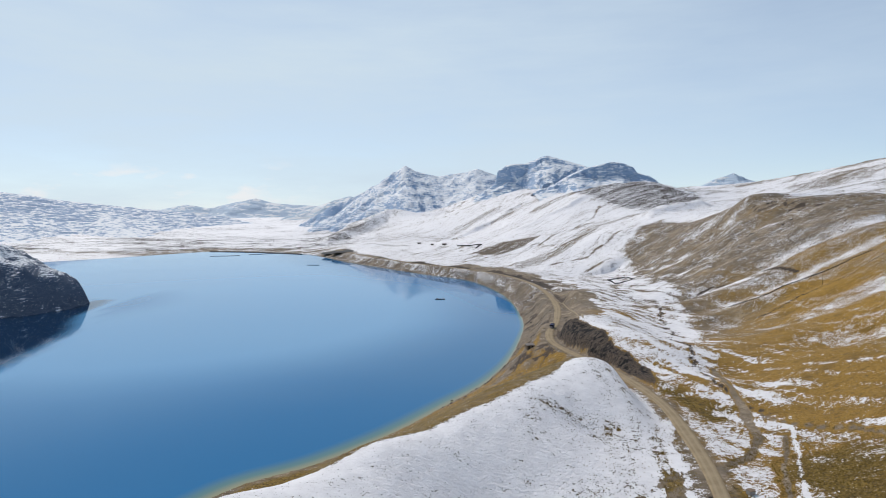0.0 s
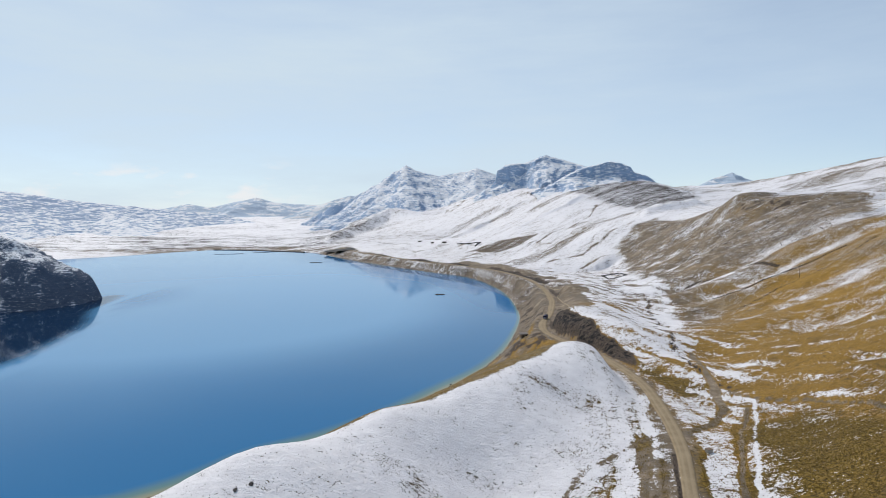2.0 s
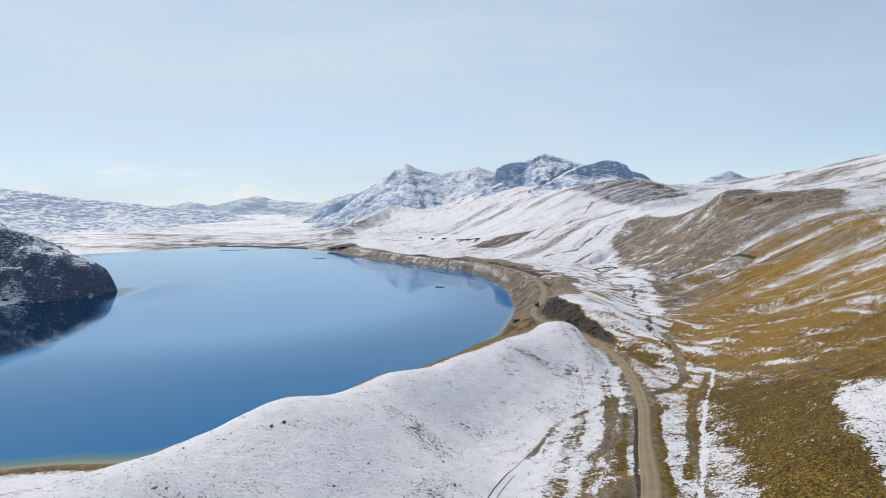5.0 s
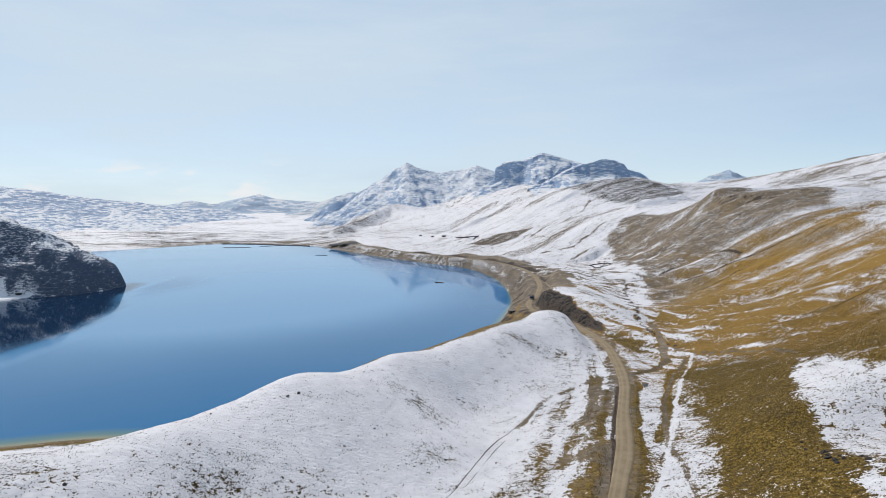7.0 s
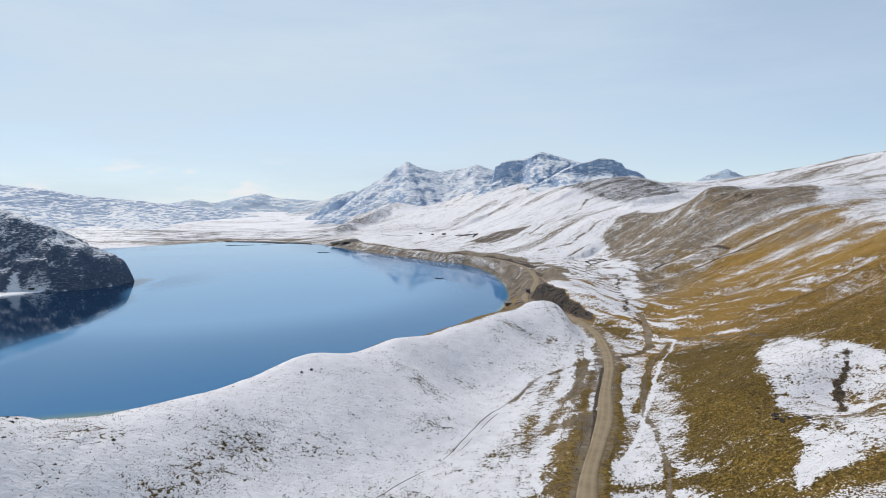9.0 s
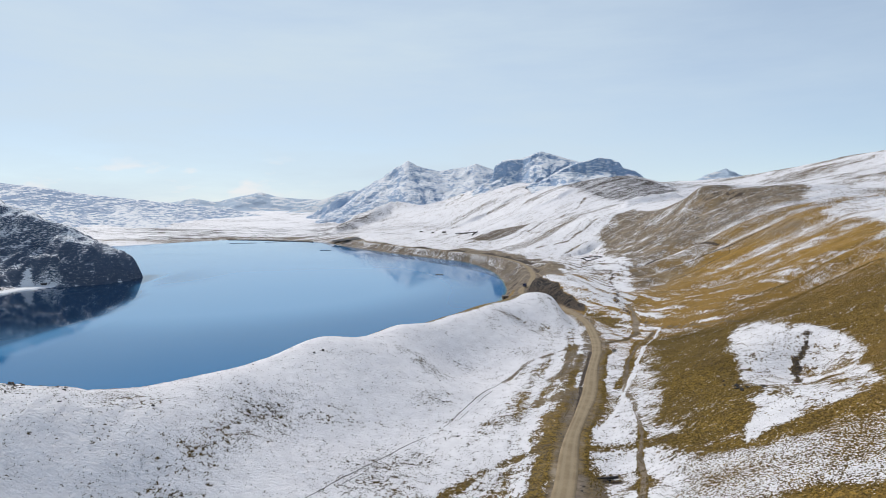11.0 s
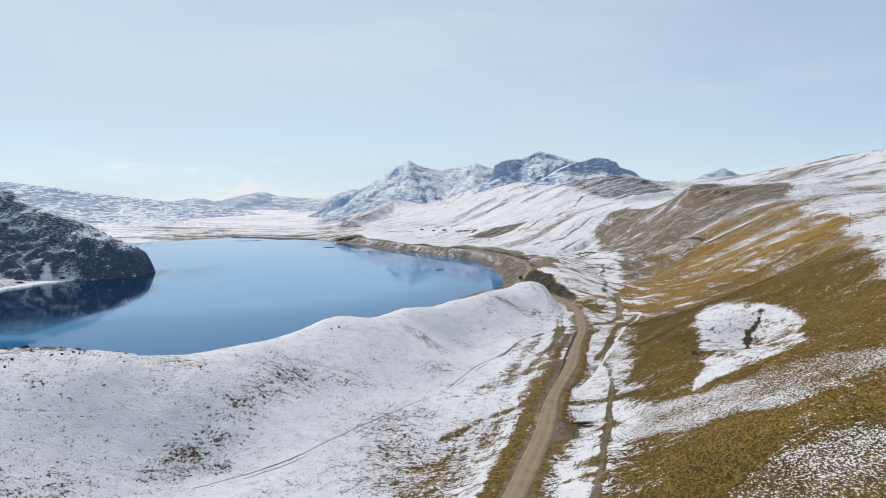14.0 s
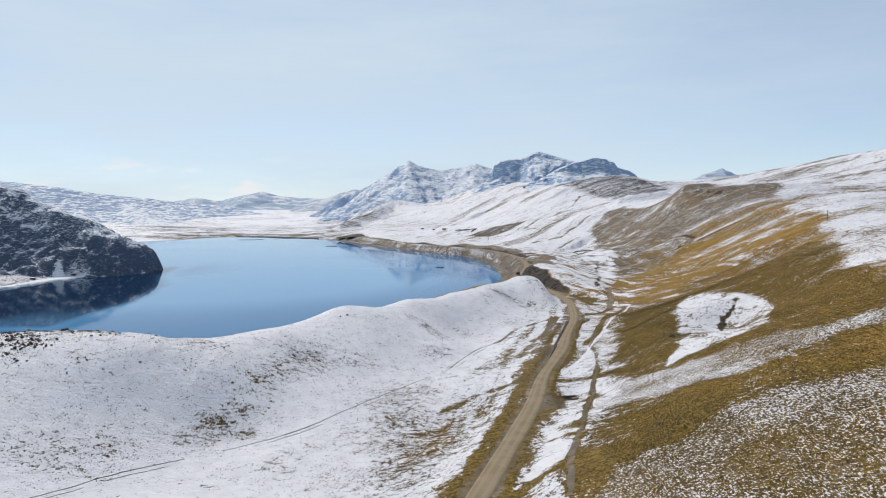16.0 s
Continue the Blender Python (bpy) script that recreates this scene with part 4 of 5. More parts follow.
def summit_cliff(x, y, d):
    """Sheer rock below the summit's western end."""
    deep = 22 * sstep(205, 172, x) + 6 * sstep(300, 240, x)
    deep = deep + 0.25 * np.maximum(d - 15, 0) * sstep(205, 172, x)
    return deep * sstep(9, 15, d) * np.maximum(sstep(1384, 1376, y), sstep(175, 160, x))


def bluff_cliff(x, y, d):
    deep = 5 + 17 * sstep(235, 290, x) * sstep(372, 352, x)
    return deep * sstep(5, 9, d) * sstep(1112, 1106, y)


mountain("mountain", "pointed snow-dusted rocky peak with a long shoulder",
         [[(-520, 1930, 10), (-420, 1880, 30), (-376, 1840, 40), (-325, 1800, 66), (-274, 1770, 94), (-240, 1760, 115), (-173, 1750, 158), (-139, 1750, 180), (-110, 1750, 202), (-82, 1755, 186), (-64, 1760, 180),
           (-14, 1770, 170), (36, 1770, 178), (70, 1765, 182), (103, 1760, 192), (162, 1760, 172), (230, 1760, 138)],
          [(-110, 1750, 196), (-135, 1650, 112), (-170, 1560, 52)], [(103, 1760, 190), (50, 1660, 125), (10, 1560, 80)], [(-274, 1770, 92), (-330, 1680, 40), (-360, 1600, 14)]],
         0.66, (-640, 420, 1420, 2000), 4.5, HAZED_PEAK_ROCK, 0.72, 9, 101, size=40, bare=0.22)
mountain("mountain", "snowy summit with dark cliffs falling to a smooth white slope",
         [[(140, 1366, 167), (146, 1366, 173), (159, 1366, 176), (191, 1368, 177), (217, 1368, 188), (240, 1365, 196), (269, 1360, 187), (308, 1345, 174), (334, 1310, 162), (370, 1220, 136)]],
         0.62, (70, 480, 1200, 1520), 2.6, HAZED_PEAK_ROCK, 0.76, 8, 131, cliff=summit_cliff, size=30, band=0.16)
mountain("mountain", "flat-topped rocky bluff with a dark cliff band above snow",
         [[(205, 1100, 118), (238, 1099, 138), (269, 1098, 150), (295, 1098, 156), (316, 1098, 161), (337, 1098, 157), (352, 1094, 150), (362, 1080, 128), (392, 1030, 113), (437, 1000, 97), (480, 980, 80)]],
         0.50, (170, 560, 930, 1240), 2.2, HAZED_PEAK_ROCK, 0.74, 5, 151, cliff=bluff_cliff, size=26, band=0.10)
mountain("mountain", "distant mountain range, haze painted pale blue, with scattered snow",
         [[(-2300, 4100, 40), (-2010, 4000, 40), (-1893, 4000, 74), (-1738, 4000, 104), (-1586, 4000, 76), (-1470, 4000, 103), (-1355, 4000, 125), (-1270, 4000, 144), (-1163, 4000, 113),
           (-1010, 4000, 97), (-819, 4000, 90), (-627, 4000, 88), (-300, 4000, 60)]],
         0.30, (-2700, 100, 3400, 4400), 14.0, HAZED_FAR_ROCK, 0.45, 22, 171, size=160)
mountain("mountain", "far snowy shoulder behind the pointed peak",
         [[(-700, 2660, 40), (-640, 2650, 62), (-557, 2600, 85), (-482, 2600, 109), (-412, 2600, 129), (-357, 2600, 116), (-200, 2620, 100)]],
         0.42, (-1000, 100, 2300, 2800), 8.0, HAZED_FAR_ROCK, 0.62, 16, 181, size=90)
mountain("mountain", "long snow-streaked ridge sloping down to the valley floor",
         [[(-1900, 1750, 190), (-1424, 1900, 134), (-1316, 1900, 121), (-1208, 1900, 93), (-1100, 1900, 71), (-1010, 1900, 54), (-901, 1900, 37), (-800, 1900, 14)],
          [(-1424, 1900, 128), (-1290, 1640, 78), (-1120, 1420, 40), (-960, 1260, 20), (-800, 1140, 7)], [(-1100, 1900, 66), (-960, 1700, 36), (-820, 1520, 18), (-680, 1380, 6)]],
         0.17, (-2300, -520, 950, 2200), 6.0, HAZED_RIDGE_ROCK, 0.70, 6, 191, size=26, band=0.015, stretch=0.2)
mountain("mountain", "distant pyramid peak, haze painted blue-grey, dusted with snow",
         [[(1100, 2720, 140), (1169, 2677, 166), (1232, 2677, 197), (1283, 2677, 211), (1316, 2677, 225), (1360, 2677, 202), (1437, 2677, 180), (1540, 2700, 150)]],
         0.5, (950, 1700, 2450, 2850), 6.0, HAZED_FAR_ROCK, 0.32, 12, 211, size=70)


def build_headland():
    xs, ys = np.meshgrid(np.arange(-760, -270, 2.0), np.arange(170, 640, 2.0))
    ridge = [(-760, 470, 135), (-560, 470, 112), (-480, 468, 97), (-427, 468, 80), (-389, 468, 66), (-357, 468, 51), (-336, 470, 40), (-320, 474, 30), (-309, 478, 21), (-303, 481, 11), (-299, 483, 1), (-296, 485, -8)]
    wx, wy = xs + 9 * fbm(xs, ys, 34, 3, 221), ys + 9 * fbm(xs, ys, 34, 3, 229)
    d, _, (top,) = near_line(wx, wy, ridge)
    south = sstep(0, 25, 470 - wy)
    h = top - (0.5 + 0.35 * south) * d
    h = h + (2.5 + 10 * sstep(6, 34, d)) * (ridged(wx, wy, 30, 5, 223) - 0.45) * sstep(-5, 30, top) + 1.5 * fbm(xs, ys, 6, 3, 227)
    # a snow chute with its fan, and the low shore terrace at its foot
    chute, _, (wide,) = near_line(xs + 2 * fbm(xs, ys, 12, 2, 231), ys, [(-352, 404, 9), (-359, 414, 4.5), (-363, 424, 2.4), (-366, 434, 1.2), (-367, 440, 0.2)])
    in_chute = sstep(wide * 1.25, wide * 0.7, chute) * sstep(24, 15, h)
    h = h - 3.0 * in_chute * sstep(8, 20, h)
    terrace, _, (rise,) = near_line(xs, ys, [(-420, 230, 1.8), (-376, 300, 1.8), (-366, 350, 1.7), (-358, 392, 1.5), (-346, 418, 1.2)])
    on = sstep(13, 8, terrace + 2 * fbm(xs, ys, 9, 2, 233))
    h = h * (1 - on) + on * np.where(h > 0.2, rise, np.minimum(rise, 1.2))
    gy, gx = np.gradient(h, 2.0)
    steep = np.hypot(gx, gy)
    cover = 0.44 - 0.30 * sstep(0.6, 1.2, steep) + 0.10 * sstep(28, 50, h) + 0.10 * sstep(45, 10, d) * sstep(10, 40, h) + 0.05 * fbm(xs, ys, 20, 4, 235) + 0.5 * in_chute + 0.45 * on
    ob = sheet("headland", xs, ys, np.maximum(h, -6), HAZED_HEAD_ROCK, False, {"snow": cover})
    return tagged(ob, "dark rocky headland dusted with snow at the lake's edge", "headland", kind="structure")


build_headland()


# small builders
def ground_z(x, y):
    return float(land(np.array([float(x)]), np.array([float(y)]))[0][0])


def add_box(bm, size, at=(0, 0, 0), turn=0.0, bevel=0.02):
    """A bevelled block that stands on the height given."""
    made = bmesh.ops.create_cube(bm, size=1.0)["verts"]
    bmesh.ops.transform(bm, matrix=pose(at[0], at[1], at[2] + size[2] / 2, 0, 0, turn) @ Matrix.Diagonal((*size, 1)), verts=made)
    if bevel:
        edges = {e for v in made for e in v.link_edges}
        bmesh.ops.bevel(bm, geom=list(edges), offset=bevel, segments=1, affect="EDGES")
    return bm


def box(size, at=(0, 0, 0), turn=0.0, bevel=0.02):
    return add_box(bmesh.new(), size, at, turn, bevel)


def tube(radius, length, at=(0, 0, 0), turn=(0, 0, 0), sides=12, top=None):
    """A tapered rod along its own z, from the place given."""
    bm = bmesh.new()
    made = bmesh.ops.create_cone(bm, cap_ends=True, segments=sides, radius1=radius, radius2=radius if top is None else top, depth=length)["verts"]
    bmesh.ops.transform(bm, matrix=pose(*at, *turn) @ Matrix.Translation((0, 0, length / 2)), verts=made)
    return bm


def rock_mesh(seed, size=(1, 1, 0.7), fine=2):
    """A broken boulder with flat facets."""
    rng = random.Random(seed)
    bm = bmesh.new()
    bmesh.ops.create_icosphere(bm, subdivisions=fine, radius=0.5)
    cuts = [(Vector((rng.uniform(-1, 1), rng.uniform(-1, 1), rng.uniform(-0.6, 1))).normalized(), rng.uniform(0.15, 0.36)) for _ in range(9)]
    for v in bm.verts:
        for n, far in cuts:
            over = v.co.dot(n) - far
            if over > 0:
                v.co -= n * over
        v.co *= 1 + 0.12 * noise.noise(v.co * 3 + Vector((seed, 0, 0)))
        v.co = Vector((v.co.x * size[0], v.co.y * size[1], (v.co.z + 0.22) * size[2]))
    return bm


def thing(name, at, turn, label, category, group=""):
    ob = new(name)
    ob.matrix_world = pose(*at, 0, 0, turn)
    ob.empty_display_size = 0.2
    return tagged(ob, label, category, group)


STONE = plain("weathered_grey_brown_stone", (0.13, 0.11, 0.095), 0.9, 0, 0.45, 0.5)
PALE_STONE = plain("pale_dry_stone", (0.34, 0.275, 0.19), 0.9, 0, 0.3, 0.5)
DARK_STONE = plain("dark_lichened_stone", (0.055, 0.05, 0.048), 0.9, 0, 0.5, 0.4)
MUD_WALL = plain("mud_brick_wall", (0.20, 0.145, 0.10), 0.95, 0, 0.3, 0.5)
TIN = plain("rusted_tin_sheet", (0.20, 0.17, 0.15), 0.55, 0.4, 0.35, 0.7)
DARK_WOOD = plain("dark_weathered_wood", (0.07, 0.055, 0.04), 0.85, 0, 0.35, 0.3)
SNOWY = plain("snow_crust", (0.80, 0.79, 0.79), 0.7, 0, 0.06, 0.6)
TRUCK_PAINT = plain("dusty_blue_paint", (0.035, 0.045, 0.13), 0.45, 0, 0.25, 0.5)
CARGO = plain("dark_cargo_sheet", (0.045, 0.04, 0.055), 0.8, 0, 0.35, 0.5)
GLASS = plain("dark_window_glass", (0.015, 0.018, 0.022), 0.12, 0, 0.1, 0.5)
RUBBER = plain("black_rubber", (0.02, 0.02, 0.02), 0.85, 0, 0.2, 0.3)
STEEL = plain("grey_steel", (0.30, 0.30, 0.31), 0.45, 0.8, 0.2, 0.3)
CONCRETE = plain("stained_concrete", (0.30, 0.28, 0.25), 0.9, 0, 0.25, 0.6)
LAMP_GLASS = plain("headlight_glass", (0.6, 0.6, 0.58), 0.15, 0, 0.05, 0.3)
DARK_EARTH = plain("dark_spoil_earth", (0.13, 0.125, 0.12), 0.95, 0, 0.4, 2.5)


def build_hut(at, turn, size, label, walls, cover, group=""):
    """A small one-room building with a lean-to roof, a door and a window."""
    w, d, h = size
    hut = thing("hut", at, turn, label, "hut", group)
    part("wall", box((w, d, h), (0, 0, -0.4), 0, 0.05), walls, hut)
    roof = box((w + 0.5, d + 0.5, 0.14), (0, 0, 0), 0, 0.02)
    bmesh.ops.transform(roof, matrix=pose(0, 0, h - 0.42, 5), verts=roof.verts)
    part("roof", roof, cover, hut)
    part("door", box((0.8, 0.08, 1.7), (-w * 0.22, -d / 2 - 0.02, -0.3)), DARK_WOOD, hut)
    window = part("window", box((0.7, 0.07, 0.6), (w * 0.22, -d / 2 - 0.02, 0.75)), GLASS, hut)
    part("sill", box((0.84, 0.16, 0.07), (w * 0.22, -d / 2 - 0.05, 0.66)), CONCRETE, window)
    return hut


build_hut((39, 262, ground_z(39, 262) + 0.3), 12, (3.5, 2.6, 2.1), "small dark mud-brick hut with a flat tin roof above the shore", MUD_WALL, TIN)
build_hut((-351, 424, 1.5), 8, (5.5, 2.6, 2.0), "long low stone hut with a snowy roof at the headland's foot", DARK_STONE, SNOWY)
build_hut((-367, 392, 1.7), 20, (3.6, 2.6, 2.1), "little stone shelter beside the headland shore", DARK_STONE, SNOWY)
for hx, hy, turn, w in ((-37, 912, 10, 5), (-16, 872, -15, 4), (2, 856, 20, 6), (36, 806, 30, 5)):
    build_hut((hx, hy, ground_z(hx, hy) + 0.4), turn, (w, 3.2, 1.9), "low stone farmhouse with a dark roof below the white hill", STONE, TIN, "farmhouses below the hill")


def build_truck(at, turn):
    truck = thing("truck", at, turn, "dark blue cargo truck standing on the gravel road", "truck")
    part("chassis", box((0.9, 6.0, 0.25), (0, 0, 0.55)), STEEL, truck)
    cab = part("cab", box((2.2, 1.7, 1.9), (0, -2.35, 0.7), 0, 0.12), TRUCK_PAINT, truck)
    part("windscreen", box((1.9, 0.05, 0.75), (0, -3.215, 1.65)), GLASS, cab)
    part("grille", box((1.3, 0.06, 0.45), (0, -3.215, 0.95)), STEEL, cab)
    for sx in (-1, 1):
        part("side_window", box((0.05, 0.8, 0.6), (1.105 * sx, -2.45, 1.7)), GLASS, cab)
        part("headlight", box((0.28, 0.06, 0.18), (0.85 * sx, -3.215, 0.85)), LAMP_GLASS, cab)
        part("mirror", box((0.12, 0.08, 0.35), (1.22 * sx, -3.0, 1.7)), RUBBER, cab)
    part("bumper", box((2.2, 0.16, 0.25), (0, -3.28, 0.5)), STEEL, truck)
    bed = part("cargo_bed", box((2.3, 4.2, 1.5), (0, 0.75, 0.85), 0, 0.05), TRUCK_PAINT, truck)
    for k in range(5):
        for sx in (-1, 1):
            part("rib", box((0.07, 0.1, 1.4), (1.18 * sx, -0.95 + 0.85 * k, 0.9)), STEEL, bed)
    load = box((2.15, 4.0, 0.5), (0, 0.75, 2.3), 0, 0.2)
    part("tarpaulin", load, CARGO, truck)
    for wy in (-2.3, 1.1, 2.2):
        for sx in (-1, 1):
            wheel = part("wheel", tube(0.48, 0.32, (0.98 * sx - 0.16, wy, 0.48), (0, 90, 0), 18), RUBBER, truck)
            part("rim", tube(0.25, 0.36, (0.98 * sx - 0.18, wy, 0.48), (0, 90, 0), 12), STEEL, wheel)
    return truck


build_truck((55.6, 297, 16.85), -22).scale = (0.74, 0.74, 0.74)


# walls of loose stone
def stone_wall(name, points, height, label, seed, material, width=0.8):
    """A dry wall along the ground: rough courses of blocks in one run for each side."""
    rng = random.Random(seed)
    wall = thing(name, (*points[0][:2], ground_z(*points[0][:2])), 0, label, "stone wall")
    base = Vector((points[0][0], points[0][1], ground_z(*points[0][:2])))
    for p, q in zip(points[:-1], points[1:]):
        bm = bmesh.new()
        far = math.hypot(q[0] - p[0], q[1] - p[1])
        turn = math.degrees(math.atan2(q[1] - p[1], q[0] - p[0]))
        at = 0.0
        while at < far:
            long = rng.uniform(0.9, 1.8)
            x, y = p[0] + (q[0] - p[0]) * (at + long / 2) / far, p[1] + (q[1] - p[1]) * (at + long / 2) / far
            h = height * rng.uniform(0.75, 1.15)
            add_box(bm, (long * 1.05, width * rng.uniform(0.8, 1.2), h + 0.6), (x - base.x, y - base.y, ground_z(x, y) - 0.6 - base.z), turn + rng.uniform(-5, 5), 0.12)
            at += long
        part("wall_run", bm, material, wall)
    return wall


stone_wall("corral", [(138, 489), (152, 494), (155, 474), (141, 468), (138, 489)], 0.8, "dark stone corral with an empty snowy yard", 7, DARK_STONE, 0.8)
stone_wall("boundary_wall", [(64, 266), (70, 300), (76, 345), (78, 380), (70, 410)], 0.4, "low broken field wall across the brown bank", 8, PALE_STONE, 0.5)
stone_wall("boundary_wall", [(78, 380), (86, 392), (84, 420), (82, 470)], 0.4, "low broken field wall above the road bend", 9, PALE_STONE, 0.5)
stone_wall("boundary_wall", [(149, 304), (166, 300), (175, 301), (188, 297), (198, 294), (214, 292)], 0.35, "long dark dry-stone wall across the straw slope", 12, DARK_STONE, 0.45)
stone_wall("boundary_wall", [(20, 828), (34, 812), (52, 800), (44, 786)], 1.3, "dark farmyard wall half buried in snow", 10, DARK_STONE, 1.0)


# poles and their crossarms on the eastern slope
def build_pole():
    pole = thing("utility_pole", (0, 0, 0), 0, "thin dark wooden utility pole on the grassy slope", "pole", "poles on the slope")
    part("shaft", tube(0.12, 7.6, (0, 0, -0.6), sides=10, top=0.08), DARK_WOOD, pole)
    arm = part("crossarm", box((1.8, 0.12, 0.14), (0, 0, 6.4)), DARK_WOOD, pole)
    for x in (-0.8, 0.0, 0.8):
        part("insulator", tube(0.06, 0.2, (x, 0, 6.54), sides=8, top=0.04), CONCRETE, arm)
    return pole


pole = build_pole()
spots = [(187, 155), (182, 280)]
pole.matrix_world = pose(*spots[0], ground_z(*spots[0]), 0, 0, 30)
for x, y in spots[1:]:
    copy_thing(pole, pose(x, y, ground_z(x, y), 0, 0, 30))


# on and round the water
def build_barge(at, turn):
    barge = thing("barge", at, turn, "flat dark work barge with low posts floating on the lake", "barge")
    for sx in (-1, 1):
        part("pontoon", tube(0.45, 8.6, (-4.3, 0.9 * sx, 0.12), (0, 90, 0), 12), DARK_STONE, barge)
    part("deck", box((8.2, 2.8, 0.14), (0, 0, 0.5)), DARK_WOOD, barge)
    for x in (-3.6, -1.2, 1.2, 3.6):
        part("post", tube(0.06, 0.9, (x, -1.3, 0.6), sides=8), STEEL, barge)
    part("rail", tube(0.05, 7.4, (-3.7, -1.3, 1.45), (0, 90, 0), 8), STEEL, barge)
    part("locker", box((1.3, 0.9, 0.7), (-2.6, 0.5, 0.64), 0, 0.05), TIN, barge)
    return barge


build_barge((-2.8, 497, 0), 2).scale = (0.95, 0.95, 0.6)


def build_boom(points, label):
    """A floating line of linked logs."""
    boom = thing("floating_boom", (*points[0], 0.05), 0, label, "floating boom")
    for p, q in zip(points[:-1], points[1:]):
        far, turn = math.hypot(q[0] - p[0], q[1] - p[1]), math.degrees(math.atan2(q[1] - p[1], q[0] - p[0]))
        n = max(1, round(far / 6))
        for k in range(n):
            x, y = p[0] + (q[0] - p[0]) * (k + 0.5) / n - points[0][0], p[1] + (q[1] - p[1]) * (k + 0.5) / n - points[0][1]
            c, s = math.cos(radians(turn)), math.sin(radians(turn))
            part("log", tube(0.4, far / n * 0.93, (x - c * far / n * 0.465, y - s * far / n * 0.465, 0.1), (0, 90, turn), 8), DARK_WOOD, boom)
    return boom


build_boom([(-187, 802), (-169, 799)], "short dark log boom drifting near the far shore")
build_boom([(-381, 958), (-350, 962), (-336, 968)], "dark log boom lying in calm water")
build_boom([(-326, 985), (-300, 1000), (-286, 1004)], "bent dark log boom near the dam")


def build_dam():
    line = smooth_line([(-420, 1058), (-400, 1056), (-337, 1037), (-279, 1012), (-252, 998), (-238, 985)], 8)
    d = np.gradient(line, axis=0)
    d /= np.linalg.norm(d, axis=1)[:, None]
    across, up = np.array([-3.2, -1.2, 1.2, 4.0]), np.array([-0.6, 1.1, 1.1, -0.4])
    x, y = line[:, :1] + d[:, 1:] * across, line[:, 1:] - d[:, :1] * across
    z = np.broadcast_to(up, x.shape) + 0.12 * fbm(x, y, 4, 2, 95)
    dam = sheet("dam", x, y, z, DARK_STONE, False, None, False)
    return tagged(dam, "long low dark stone dam along the far shore", "dam")


build_dam()


def build_heap(at, size, seed, label):
    xs, ys = np.meshgrid(np.linspace(-1.3, 1.3, 46), np.linspace(-1.3, 1.3, 46))
    d = np.hypot(xs, ys)
    z = np.maximum(1 - d * (0.9 + 0.3 * fbm(xs, ys, 0.7, 3, seed)), -0.4) * size[2] + 0.12 * size[2] * fbm(xs, ys, 0.25, 3, seed + 1)
    heap = sheet("spoil_heap", at[0] + xs * size[0], at[1] + ys * size[1], ground_z(*at) + z - 0.4, DARK_EARTH, False, None, False)
    return tagged(heap, label, "spoil heap", "spoil heaps by the far shore")


build_heap((-150, 925), (20, 10, 4), 3, "dark grey heap of quarry spoil beside the far road")
build_heap((-176, 945), (14, 8, 3.5), 5, "low dark heap of quarry spoil by the far shore")


def build_culvert(at, turn):
    culvert = thing("culvert", at, turn, "eroded road culvert with a broken concrete headwall, its hollow's shade painted dark", "culvert")
    # headwall and apron darkened for the hollow's shade; solid black tube as mouth
    part("headwall", box((4.6, 0.4, 1.3), (0, 0.2, -0.5), 0, 0.06), DARK_STONE, culvert)
    for sx in (-1, 1):
        part("wing_wall", box((0.35, 1.6, 1.0), (2.3 * sx, -0.7, -0.5), 14 * sx, 0.05), CONCRETE, culvert)
    pipe = tube(0.5, 0.7, (0, -0.05, 0.1), (90, 0, 0), 16)
    part("pipe", pipe, RUBBER, culvert)
    part("apron", box((4.0, 2.4, 0.18), (0, -1.3, -0.52), 0, 0.04), DARK_STONE, culvert)
    return culvert


build_culvert((34.4, 22.4, ground_z(34.4, 21) - 0.45), 12)


def build_drain_box(at):
    drain = thing("drain_box", at, 15, "squat weathered concrete drain box beside the road", "drain box")
    part("body", box((1.3, 1.2, 1.0), (0, 0, -0.2), 0, 0.05), CONCRETE, drain)
    part("cover", box((1.45, 1.35, 0.12), (0, 0, 0.8), 0, 0.03), MUD_WALL, drain)
    return drain


build_drain_box((62.5, 116, ground_z(62.5, 116)))


# boulders
def rock_field(name, spots, sizes, label, group, material, seed, sink=0.15):
    rng = random.Random(seed)
    meshes = []
    for k in range(4):
        bm = rock_mesh(seed * 10 + k, (1.35, 0.95 + 0.12 * k, 0.62 + 0.10 * k))
        me = bpy.data.meshes.new(name)
        bm.to_mesh(me)
        bm.free()
        me.materials.append(material)
        meshes.append(me)
    for x, y in spots:
        ob = new(name, meshes[rng.randrange(4)])
        s = rng.uniform(*sizes)
        z = ground_z(x, y)
        ob.matrix_world = pose(x, y, max(z, -0.3) - sink * s, rng.uniform(-12, 12), rng.uniform(-12, 12), rng.uniform(0, 360)) @ Matrix.Diagonal((s, s, s, 1))
        tagged(ob, label, "boulder", group)


rng = random.Random(4)
rock_field("boulder", [(70.5 + rng.gauss(0, 1.5), 43 + rng.gauss(0, 4.5)) for _ in range(22)], (0.4, 1.2), "dark lichened boulder in the olive grass", "boulders at the hollow's edge", DARK_STONE, 11)
rock_field("boulder", [(-104 + rng.gauss(0, 13), 40 + rng.gauss(0, 6)) for _ in range(34)], (0.5, 1.6), "dark boulder breaking through thin snow", "boulders on the snowy hill", DARK_STONE, 12)
